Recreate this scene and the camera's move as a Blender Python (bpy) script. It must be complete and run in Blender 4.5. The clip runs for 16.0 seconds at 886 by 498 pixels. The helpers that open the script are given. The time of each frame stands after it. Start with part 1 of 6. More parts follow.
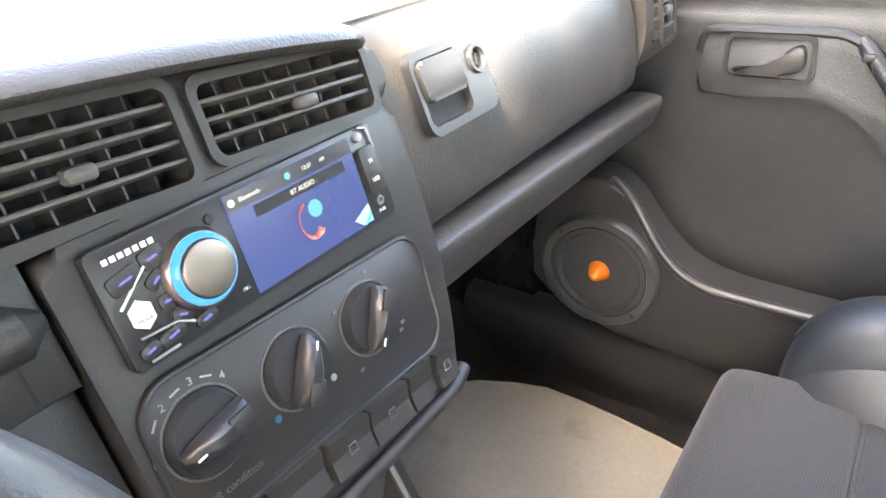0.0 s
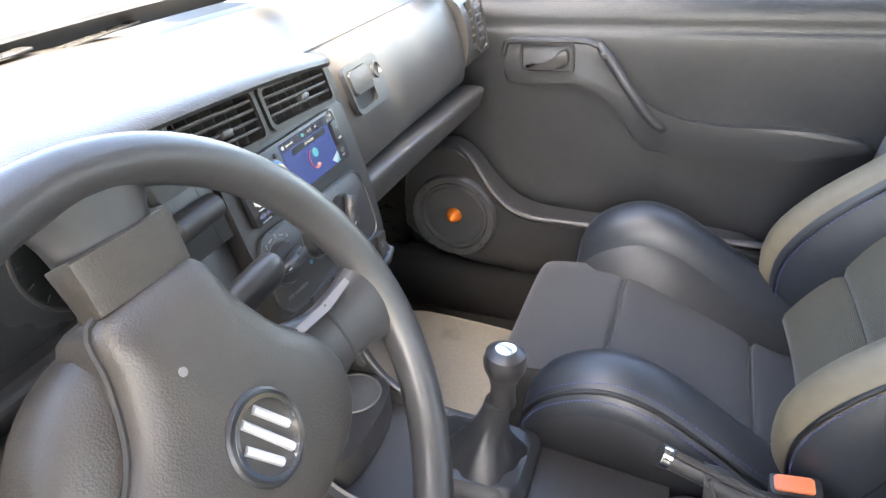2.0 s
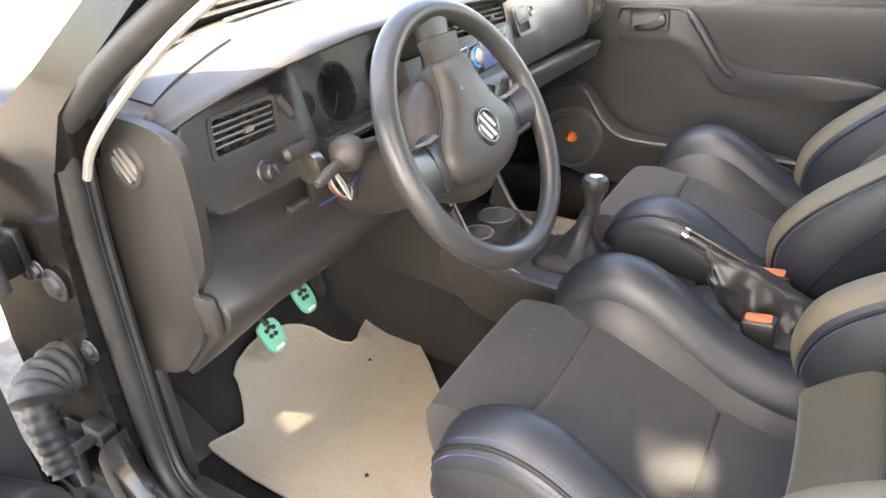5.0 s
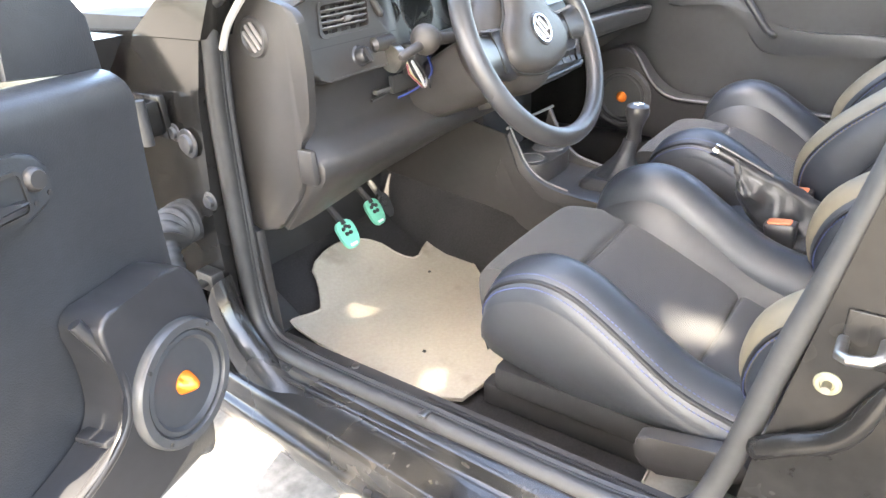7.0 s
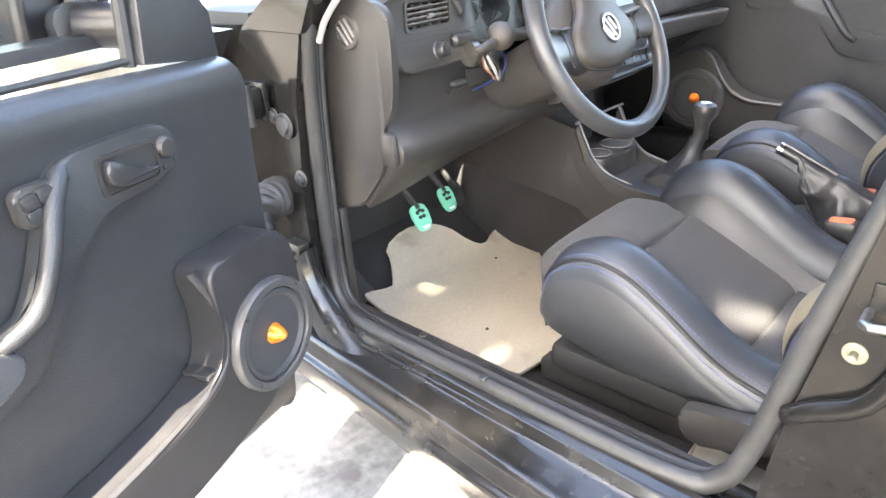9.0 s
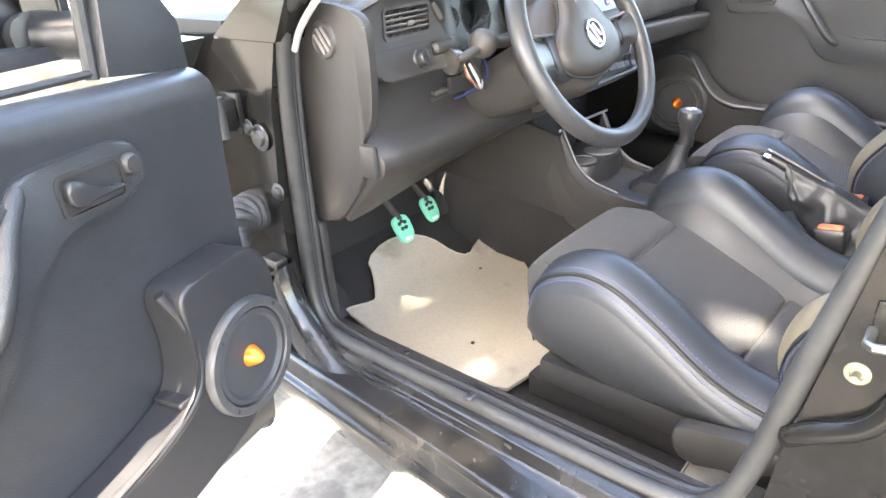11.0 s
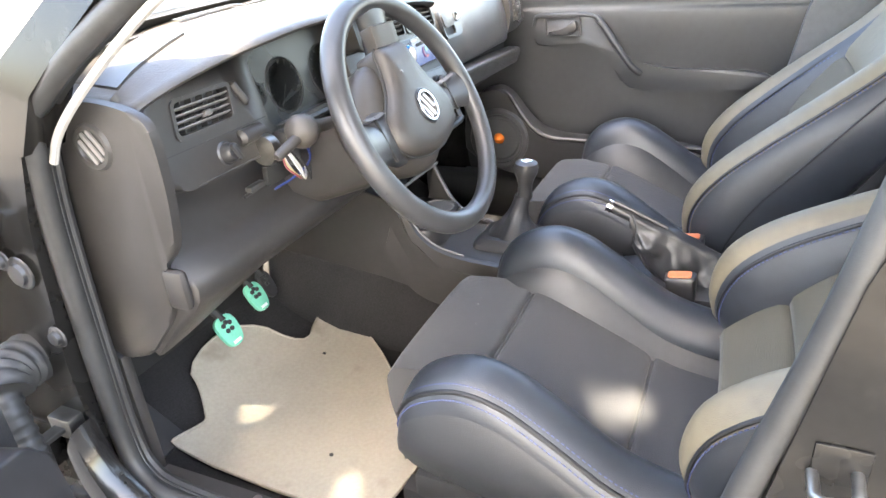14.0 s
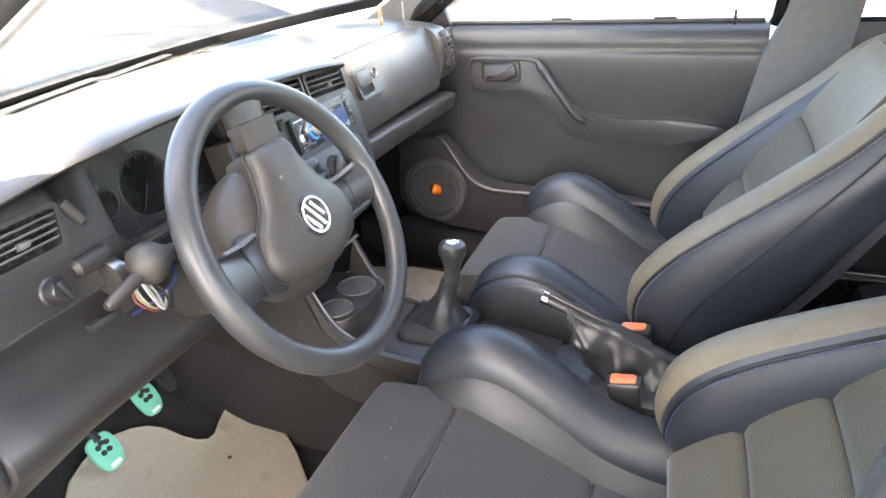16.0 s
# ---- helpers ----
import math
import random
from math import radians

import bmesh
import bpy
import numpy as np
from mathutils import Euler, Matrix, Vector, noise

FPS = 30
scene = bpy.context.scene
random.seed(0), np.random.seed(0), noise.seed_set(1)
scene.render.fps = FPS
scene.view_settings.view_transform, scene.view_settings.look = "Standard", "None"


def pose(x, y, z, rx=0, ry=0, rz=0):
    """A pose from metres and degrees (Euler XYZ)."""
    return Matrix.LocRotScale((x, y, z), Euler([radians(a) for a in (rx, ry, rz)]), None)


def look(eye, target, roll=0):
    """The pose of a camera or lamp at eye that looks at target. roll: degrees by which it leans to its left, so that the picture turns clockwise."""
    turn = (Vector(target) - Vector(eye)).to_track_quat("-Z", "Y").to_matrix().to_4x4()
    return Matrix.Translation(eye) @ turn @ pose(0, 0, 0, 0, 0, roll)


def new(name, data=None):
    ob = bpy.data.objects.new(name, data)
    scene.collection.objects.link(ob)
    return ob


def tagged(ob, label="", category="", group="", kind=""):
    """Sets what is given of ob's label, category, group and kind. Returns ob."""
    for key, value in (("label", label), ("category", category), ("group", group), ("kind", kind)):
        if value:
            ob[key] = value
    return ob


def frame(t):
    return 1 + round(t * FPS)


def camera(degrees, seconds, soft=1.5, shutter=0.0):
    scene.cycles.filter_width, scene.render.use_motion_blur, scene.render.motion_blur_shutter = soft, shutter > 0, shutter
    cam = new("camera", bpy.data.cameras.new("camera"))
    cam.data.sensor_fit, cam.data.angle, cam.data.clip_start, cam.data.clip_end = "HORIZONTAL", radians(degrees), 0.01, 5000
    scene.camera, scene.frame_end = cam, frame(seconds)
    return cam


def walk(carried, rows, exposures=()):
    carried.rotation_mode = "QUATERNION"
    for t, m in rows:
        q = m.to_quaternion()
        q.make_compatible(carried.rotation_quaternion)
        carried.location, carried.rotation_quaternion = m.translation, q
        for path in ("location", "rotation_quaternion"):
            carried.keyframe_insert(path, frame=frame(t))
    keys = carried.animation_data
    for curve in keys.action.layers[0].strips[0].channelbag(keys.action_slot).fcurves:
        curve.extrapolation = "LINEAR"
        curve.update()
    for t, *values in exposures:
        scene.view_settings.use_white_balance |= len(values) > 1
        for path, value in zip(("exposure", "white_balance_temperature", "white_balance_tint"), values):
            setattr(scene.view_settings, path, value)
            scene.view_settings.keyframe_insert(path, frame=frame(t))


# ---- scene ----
cam = camera(66.7, 16.0)
PATH = [
    (0, (-0.2, -0.264, 0.98), (1.196, 0.789, 0.01), -4.8),
    (0.5, (-0.23, -0.278, 0.985), (1.225, 0.682, 0.004), -4.5),
    (1, (-0.273, -0.297, 0.987), (1.261, 0.533, 0.007), -5.3),
    (1.5, (-0.373, -0.312, 1.02), (1.226, 0.372, 0.032), -5.0),
    (2, (-0.54, -0.373, 1.078), (1.07, 0.279, 0.087), -3.9),
    (2.5, (-0.645, -0.421, 1.113), (0.974, 0.224, 0.133), -4.1),
    (3, (-0.743, -0.487, 1.132), (0.867, 0.188, 0.158), -3.8),
    (3.5, (-0.831, -0.548, 1.14), (0.708, 0.292, 0.177), -3.8),
    (4, (-0.912, -0.58, 1.145), (0.58, 0.338, 0.179), -4.0),
    (4.5, (-1.006, -0.58, 1.129), (0.473, 0.358, 0.164), -4.0),
    (7, (-1.311, -0.713, 0.988), (0.101, 0.383, 0.092), -3.8),
    (7.5, (-1.359, -0.769, 0.974), (-0.012, 0.412, 0.086), -4.3),
    (8, (-1.389, -0.786, 0.978), (-0.073, 0.43, 0.089), -4.2),
    (8.5, (-1.387, -0.781, 0.985), (-0.093, 0.457, 0.095), -4.3),
    (9, (-1.386, -0.781, 0.994), (-0.103, 0.477, 0.117), -4.1),
    (11.5, (-1.343, -0.726, 0.993), (0.014, 0.462, 0.13), -4.3),
    (12, (-1.325, -0.68, 0.996), (0.097, 0.426, 0.127), -4.3),
    (12.5, (-1.294, -0.652, 1.002), (0.184, 0.376, 0.131), -4.5),
    (13, (-1.253, -0.631, 1.016), (0.279, 0.311, 0.14), -4.8),
    (13.5, (-1.215, -0.617, 1.034), (0.364, 0.24, 0.154), -4.9),
    (14, (-1.2, -0.61, 1.059), (0.41, 0.179, 0.173), -4.7),
    (14.5, (-1.172, -0.608, 1.08), (0.456, 0.139, 0.191), -4.6),
    (15, (-1.095, -0.605, 1.097), (0.544, 0.114, 0.204), -4.4),
    (15.5, (-1.014, -0.608, 1.117), (0.63, 0.098, 0.223), -4.4),
    (16, (-0.962, -0.61, 1.132), (0.684, 0.087, 0.235), -4.2),
]
walk(cam, [(t, look(eye, target, roll)) for t, eye, target, roll in PATH],
     exposures=[(0.0, 4.5, 7700, 11), (1.0, 4.45, 7500, 10), (2.0, 4.1, 7200, 10), (3.0, 3.98, 7800, 11), (3.5, 4.0, 8700, 13), (4.0, 4.0, 8500, 13), (4.7, 3.95, 8200, 13), (7.0, 4.5, 7300, 10), (9.0, 4.32, 7300, 10), (12.5, 4.58, 7300, 10), (14.5, 4.22, 7300, 10), (16.0, 4.05, 7300, 10)])

# ---- light ----
world = bpy.data.worlds.new("world")
scene.world = world
world.use_nodes = True
wn = world.node_tree.nodes
sky = wn.new("ShaderNodeTexSky")
sky.sky_type = "NISHITA"
sky.sun_disc = False
SUN_EL, SUN_AZ = 50.0, 254.0      # degrees; azimuth clockwise from the car's nose
sky.sun_elevation, sky.sun_rotation = radians(SUN_EL), radians(SUN_AZ)
sky.air_density, sky.dust_density = 1.0, 3.0
wn["Background"].inputs["Strength"].default_value = 0.15
world.node_tree.links.new(sky.outputs[0], wn["Background"].inputs["Color"])
sun = new("sun", bpy.data.lights.new("sun", "SUN"))
sun.data.energy, sun.data.angle, sun.data.color = 5.0, radians(0.55), (1.0, 0.93, 0.82)
SUN_WAY = Vector((math.sin(radians(SUN_AZ)) * math.cos(radians(SUN_EL)), math.cos(radians(SUN_AZ)) * math.cos(radians(SUN_EL)), math.sin(radians(SUN_EL))))
sun.matrix_world = look(SUN_WAY * 12, (0, 0, 0))

# ---- materials ----


def material(name, base, rough=0.5, metal=0.0, vary=0.15, grain=60.0, bump=0.15, bump_scale=400.0, coat=0.0, ior=1.5, spots=None, voronoi=False, sheen=0.0, spec=0.5, uneven=0.08):
    m = bpy.data.materials.new(name)
    m.use_nodes = True
    nt = m.node_tree
    n, l = nt.nodes, nt.links
    b = n["Principled BSDF"]
    co = n.new("ShaderNodeTexCoord")
    large, fine, relief = n.new("ShaderNodeTexNoise"), n.new("ShaderNodeTexNoise"), n.new("ShaderNodeTexVoronoi" if voronoi else "ShaderNodeTexNoise")
    large.inputs["Scale"].default_value, fine.inputs["Scale"].default_value = 7.0, grain
    large.inputs["Detail"].default_value, fine.inputs["Detail"].default_value = 4.0, 3.0
    relief.inputs["Scale"].default_value = bump_scale
    for t in (large, fine, relief):
        l.new(co.outputs["Object"], t.inputs["Vector"])
    mix = n.new("ShaderNodeMath")
    mix.operation = "ADD"
    l.new(large.outputs[0], mix.inputs[0]), l.new(fine.outputs[0], mix.inputs[1])
    ramp = n.new("ShaderNodeMapRange")
    ramp.inputs["From Min"].default_value, ramp.inputs["From Max"].default_value = 0.6, 1.4
    ramp.inputs["To Min"].default_value, ramp.inputs["To Max"].default_value = 1 - vary, 1 + vary
    l.new(mix.outputs[0], ramp.inputs["Value"])
    col = n.new("ShaderNodeMix")
    col.data_type, col.blend_type = "RGBA", "MULTIPLY"
    col.inputs["Factor"].default_value = 1.0
    col.inputs["A"].default_value = (*base, 1)
    l.new(ramp.outputs[0], col.inputs["B"])
    out = col.outputs["Result"]
    if spots:
        blot = n.new("ShaderNodeTexNoise")
        blot.inputs["Scale"].default_value, blot.inputs["Detail"].default_value = spots[1], 6.0
        l.new(co.outputs["Object"], blot.inputs["Vector"])
        r2 = n.new("ShaderNodeMapRange")
        r2.inputs["From Min"].default_value, r2.inputs["From Max"].default_value = spots[2], spots[2] + 0.12
        l.new(blot.outputs[0], r2.inputs["Value"])
        c2 = n.new("ShaderNodeMix")
        c2.data_type = "RGBA"
        c2.inputs["B"].default_value = (*spots[0], 1)
        l.new(r2.outputs[0], c2.inputs["Factor"]), l.new(out, c2.inputs["A"])
        out = c2.outputs["Result"]
    l.new(out, b.inputs["Base Color"])
    rr = n.new("ShaderNodeMapRange")
    rr.inputs["From Min"].default_value, rr.inputs["From Max"].default_value = 0.3, 0.7
    rr.inputs["To Min"].default_value, rr.inputs["To Max"].default_value = max(0.02, rough - uneven), min(1, rough + uneven)
    l.new(large.outputs[0], rr.inputs["Value"]), l.new(rr.outputs[0], b.inputs["Roughness"])
    b.inputs["Metallic"].default_value, b.inputs["IOR"].default_value = metal, ior
    b.inputs["Coat Weight"].default_value, b.inputs["Sheen Weight"].default_value = coat, sheen
    b.inputs["Specular IOR Level"].default_value = spec
    if bump:
        bp = n.new("ShaderNodeBump")
        bp.inputs["Strength"].default_value, bp.inputs["Distance"].default_value = bump, 0.0006
        l.new(relief.outputs[0], bp.inputs["Height"]), l.new(bp.outputs[0], b.inputs["Normal"])
    return m


def glow(name, color, strength, base=(0.02, 0.02, 0.02)):
    m = material(name, base, 0.2, bump=0)
    b = m.node_tree.nodes["Principled BSDF"]
    b.inputs["Emission Color"].default_value, b.inputs["Emission Strength"].default_value = (*color, 1), strength
    return m


def woven(name, base, light, pitch, way="Y"):
    """Open spacer mesh: rows of small holes in a woven net."""
    m = material(name, base, 0.85, vary=0.2, bump=0, sheen=0.15, spec=0.2)
    nt = m.node_tree
    n, l = nt.nodes, nt.links
    b = n["Principled BSDF"]
    co = n.new("ShaderNodeTexCoord")
    sep = n.new("ShaderNodeSeparateXYZ")
    l.new(co.outputs["Object"], sep.inputs[0])
    along = sep.outputs[way]

    def wave(sockets, signs):
        s = n.new("ShaderNodeMath")
        s.operation = "ADD" if signs > 0 else "SUBTRACT"
        l.new(sockets[0], s.inputs[0]), l.new(sockets[1], s.inputs[1])
        k = n.new("ShaderNodeMath")
        k.operation = "MULTIPLY"
        k.inputs[1].default_value = 2 * math.pi / pitch
        l.new(s.outputs[0], k.inputs[0])
        w = n.new("ShaderNodeMath")
        w.operation = "SINE"
        l.new(k.outputs[0], w.inputs[0])
        return w.outputs[0]

    p = n.new("ShaderNodeMath")
    p.operation = "MULTIPLY"
    l.new(wave((sep.outputs["X"], along), 1), p.inputs[0]), l.new(wave((sep.outputs["X"], along), -1), p.inputs[1])
    r = n.new("ShaderNodeMapRange")
    r.inputs["From Min"].default_value, r.inputs["From Max"].default_value = 0.1, 0.6
    l.new(p.outputs[0], r.inputs["Value"])
    c = n.new("ShaderNodeMix")
    c.data_type = "RGBA"
    c.inputs["A"].default_value, c.inputs["B"].default_value = (*light, 1), (*[v * 0.35 for v in base], 1)
    l.new(r.outputs[0], c.inputs["Factor"]), l.new(c.outputs["Result"], b.inputs["Base Color"])
    bp = n.new("ShaderNodeBump")
    bp.invert = True
    bp.inputs["Strength"].default_value, bp.inputs["Distance"].default_value = 0.5, 0.0008
    l.new(r.outputs[0], bp.inputs["Height"]), l.new(bp.outputs[0], b.inputs["Normal"])
    return m


def glass(name, rough=0.0, tint=(1, 1, 1)):
    m = bpy.data.materials.new(name)
    m.use_nodes = True
    b = m.node_tree.nodes["Principled BSDF"]
    b.inputs["Transmission Weight"].default_value, b.inputs["Roughness"].default_value, b.inputs["IOR"].default_value = 1.0, rough, 1.45
    b.inputs["Base Color"].default_value = (*tint, 1)
    return m


M_DASH = material("dash_plastic", (0.056, 0.052, 0.049), 0.36, bump=0.5, bump_scale=520, voronoi=True)
M_PANEL = material("panel_plastic", (0.031, 0.029, 0.028), 0.40, bump=0.3, bump_scale=900)
M_DOOR = material("door_card_vinyl", (0.027, 0.0285, 0.031), 0.38, bump=0.45, bump_scale=480, voronoi=True)
M_GLOSS = material("smooth_black_plastic", (0.026, 0.026, 0.028), 0.32, bump=0.05, uneven=0.015)
M_IRON = material("dirty_dark_steel", (0.10, 0.095, 0.09), 0.45, 0.8, vary=0.4, bump=0.2)
M_SLAT = material("dusty_grey_slat", (0.15, 0.145, 0.14), 0.55, bump=0.1)
# near-black for black parts, and for shade painted into vents, slots and hollows
M_DARK = material("near_black_and_recess_shade", (0.018, 0.018, 0.018), 0.7)
M_LEATHER = material("navy_black_leather", (0.024, 0.028, 0.035), 0.36, bump=0.3, bump_scale=700, voronoi=True, vary=0.12, uneven=0.025)
M_SIDE = material("black_leather_side", (0.027, 0.029, 0.033), 0.42, bump=0.35, bump_scale=700, voronoi=True, vary=0.12, uneven=0.03)
M_MESH = woven("seat_mesh_fabric", (0.016, 0.017, 0.019), (0.060, 0.061, 0.064), 0.0046)
# olive mesh and taupe leather of the backs: warm light put into the colour
M_MESH_BACK = woven("warm_lit_back_mesh", (0.036, 0.033, 0.024), (0.112, 0.101, 0.072), 0.0046, "Z")
M_WARM_LIT = material("warm_lit_taupe_leather", (0.140, 0.117, 0.078), 0.55, bump=0.3, bump_scale=700, voronoi=True, vary=0.14, uneven=0.03)
M_STITCH = material("blue_thread", (0.05, 0.065, 0.15), 0.7, bump=0)
M_PIPE = material("black_piping", (0.007, 0.008, 0.010), 0.5, bump=0)
M_MAT = material("beige_rubber_mat", (0.37, 0.33, 0.265), 0.75, vary=0.12, grain=140, bump=0.5, bump_scale=900, spots=((0.26, 0.225, 0.175), 9.0, 0.62))
M_CARPET = material("black_carpet", (0.027, 0.026, 0.026), 0.95, vary=0.4, grain=300, bump=0.9, bump_scale=1100, spec=0.1)
M_PAINT = material("black_car_paint", (0.011, 0.0105, 0.010), 0.22, coat=0.12, vary=0.3, bump=0.05, bump_scale=60, spec=0.22, spots=((0.018, 0.017, 0.016), 22.0, 0.60))
M_SILL = material("scuffed_sill_paint", (0.016, 0.0155, 0.015), 0.24, coat=0.25, vary=0.6, grain=25, bump=0.25, bump_scale=55, spots=((0.034, 0.031, 0.028), 55.0, 0.62), uneven=0.12)
M_SPRING = material("grey_speaker_ring", (0.05, 0.051, 0.053), 0.34, vary=0.2, bump=0.1)
M_PILLAR = material("grey_pillar_trim", (0.10, 0.102, 0.105), 0.6, bump=0.1)
M_RUBBER = material("rubber_seal", (0.03, 0.03, 0.03), 0.5, vary=0.3, bump=0.2)
M_CHROME = material("chrome", (0.75, 0.75, 0.76), 0.12, 1.0, vary=0.05, bump=0)
M_SATIN = material("satin_silver", (0.62, 0.62, 0.63), 0.38, 0.6, vary=0.05, bump=0)
M_STEEL = material("worn_steel", (0.3, 0.29, 0.27), 0.35, 1.0, vary=0.3, bump=0.1)
M_WHEEL = material("wheel_leather_rim", (0.036, 0.036, 0.038), 0.33, bump=0.2, bump_scale=800, uneven=0.02)
M_HUB = material("wheel_hub_plastic", (0.038, 0.033, 0.029), 0.45, bump=0.4, bump_scale=700, voronoi=True)
M_ORANGE = material("orange_plastic", (0.70, 0.20, 0.09), 0.35, bump=0)
M_PEDAL = material("green_anodised_pedal", (0.16, 0.52, 0.36), 0.35, 0.3, bump=0.05)
M_CONE = material("speaker_cone", (0.032, 0.034, 0.037), 0.6, bump=0.2)
M_COPPER = material("copper_cone_plug", (0.95, 0.24, 0.03), 0.18, 0.45, bump=0)
M_GROUND = material("worn_concrete", (0.19, 0.18, 0.165), 0.9, vary=0.45, grain=45, bump=1.0, bump_scale=70, spots=((0.11, 0.10, 0.092), 9.0, 0.52))
M_CRUMPLE = material("crumpled_leather", (0.020, 0.021, 0.024), 0.38, bump=1.0, bump_scale=75, vary=0.2)
M_TRIM = material("pale_grey_trim", (0.30, 0.29, 0.275), 0.6, bump=0.1)
M_WHITE = material("white_print", (0.75, 0.75, 0.75), 0.5, bump=0)
M_GREY = material("grey_print", (0.3, 0.3, 0.3), 0.5, bump=0)
M_FAINT = material("faint_print", (0.11, 0.11, 0.11), 0.5, bump=0)
M_VENT = material("vent_slat_plastic", (0.105, 0.10, 0.097), 0.38, bump=0.05)
M_DIAL = material("dial_print", (0.04, 0.04, 0.04), 0.5, bump=0)
M_SPUN = material("spun_metal", (0.30, 0.25, 0.22), 0.30, 1.0, vary=0.2, bump=0)
M_GLASS = glass("window_glass")
M_GLASS.node_tree.nodes["Principled BSDF"].inputs["IOR"].default_value = 1.03
M_LENS = material("cluster_lens", (0.02, 0.02, 0.02), 0.30, bump=0, vary=0.05)

# ---- mesh helpers ----


def part(name, bm, mat, parent=None, label="", sharp=38, smooth=True):
    bmesh.ops.recalc_face_normals(bm, faces=bm.faces)
    me = bpy.data.meshes.new(name)
    bm.to_mesh(me)
    bm.free()
    if smooth:
        me.polygons.foreach_set("use_smooth", [True] * len(me.polygons))
        me.set_sharp_from_angle(angle=radians(sharp))
    me.materials.append(mat)
    ob = new(name, me)
    if parent:
        ob.parent = parent
    if label:
        tagged(ob, label)
    return ob


def thing(name, label, category, group="", kind="", at=None):
    ob = new(name)
    ob.empty_display_size = 0.05
    if at:
        ob.matrix_basis = at
    return tagged(ob, label, category, group, kind)


def put(bm, verts, m):
    if m is not None:
        bmesh.ops.transform(bm, matrix=m, verts=verts)


def box(bm, c, s, bevel=0.0, m=None, seg=2):
    made = bmesh.ops.create_cube(bm, size=1.0)["verts"]
    bmesh.ops.transform(bm, matrix=Matrix.Translation(c) @ Matrix.Diagonal((*s, 1)), verts=made)
    if bevel:
        edges = list({e for v in made for e in v.link_edges})
        r = bmesh.ops.bevel(bm, geom=edges, offset=min(bevel, 0.49 * min(s)), segments=seg, affect="EDGES", profile=0.5)
        made = list({v for f in r["faces"] for v in f.verts} | {v for v in made if v.is_valid})
    put(bm, made, m)
    return bm


def loft(bm, rings, closed=True, cap=True, m=None):
    rows = [[bm.verts.new(p) for p in r] for r in rings]
    k = len(rings[0])
    for a, b in zip(rows, rows[1:]):
        for i in range(k if closed else k - 1):
            j = (i + 1) % k
            bm.faces.new((a[i], a[j], b[j], b[i]))
    if cap and closed:
        bm.faces.new(rows[0][::-1])
        bm.faces.new(rows[-1])
    put(bm, [v for r in rows for v in r], m)
    return bm


def spline(keys, n):
    """Catmull-Rom through rows of numbers."""
    k = [np.array(r, float) for r in keys]
    k = [2 * k[0] - k[1]] + k + [2 * k[-1] - k[-2]]
    out = []
    for i in range(1, len(k) - 2):
        for j in range(n):
            t = j / n
            p0, p1, p2, p3 = k[i - 1:i + 3]
            out.append(0.5 * (2 * p1 + (p2 - p0) * t + (2 * p0 - 5 * p1 + 4 * p2 - p3) * t * t + (3 * p1 - p0 - 3 * p2 + p3) * t ** 3))
    return out + [k[-2]]


def soften(ring, times=2, closed=True):
    r = [Vector(p) for p in ring]
    for _ in range(times):
        nxt = [] if closed else [r[0]]
        for i in range(len(r) if closed else len(r) - 1):
            a, b = r[i], r[(i + 1) % len(r)]
            nxt += [a.lerp(b, 0.25), a.lerp(b, 0.75)]
        r = nxt if closed else nxt + [r[-1]]
    return r


def tube(bm, pts, r, n=10, closed=False, m=None, flat=1.0):
    pts = [Vector(p) for p in pts]
    rings, up = [], None
    for i, p in enumerate(pts):
        a = pts[i - 1] if (i or closed) else p
        b = pts[(i + 1) % len(pts)] if (i < len(pts) - 1 or closed) else p
        d = (b - a).normalized()
        if up is None:
            up = d.orthogonal().normalized()
        up = (up - d * up.dot(d)).normalized()
        side = d.cross(up)
        rad = r[i] if isinstance(r, (list, tuple)) else r
        rings.append([p + (up * math.cos(2 * math.pi * k / n) + side * math.sin(2 * math.pi * k / n) * flat) * rad for k in range(n)])
    if closed:
        rings.append(rings[0])
        loft(bm, rings[:-1], cap=False, m=None)
        bm.verts.ensure_lookup_table()
        k = len(pts) * n
        vs = bm.verts[-k:]
        for i in range(n):
            j = (i + 1) % n
            bm.faces.new((vs[(len(pts) - 1) * n + i], vs[(len(pts) - 1) * n + j], vs[j], vs[i]))
        put(bm, list(vs), m)
    else:
        loft(bm, rings, m=m)
    return bm


def lathe(bm, profile, n=32, m=None, cap=False):
    """profile: (radius, height) pairs, turned round the local z axis."""
    loft(bm, [[(r * math.cos(2 * math.pi * k / n), r * math.sin(2 * math.pi * k / n), h) for k in range(n)] for r, h in profile], cap=True, m=m)
    return bm


def slab(bm, outline, depth, bevel=0.0, m=None, seg=2):
    """A flat plate: outline of (x, y) pairs, thickness from 0 to depth along z."""
    lo = [bm.verts.new((x, y, 0)) for x, y in outline]
    hi = [bm.verts.new((x, y, depth)) for x, y in outline]
    k = len(outline)
    for i in range(k):
        j = (i + 1) % k
        bm.faces.new((lo[i], lo[j], hi[j], hi[i]))
    bm.faces.new(lo[::-1])
    top = bm.faces.new(hi)
    made = lo + hi
    if bevel:
        r = bmesh.ops.bevel(bm, geom=list(top.edges), offset=bevel, segments=seg, affect="EDGES", profile=0.5)
        made = list({v for f in r["faces"] for v in f.verts} | {v for v in made if v.is_valid})
    put(bm, made, m)
    return bm


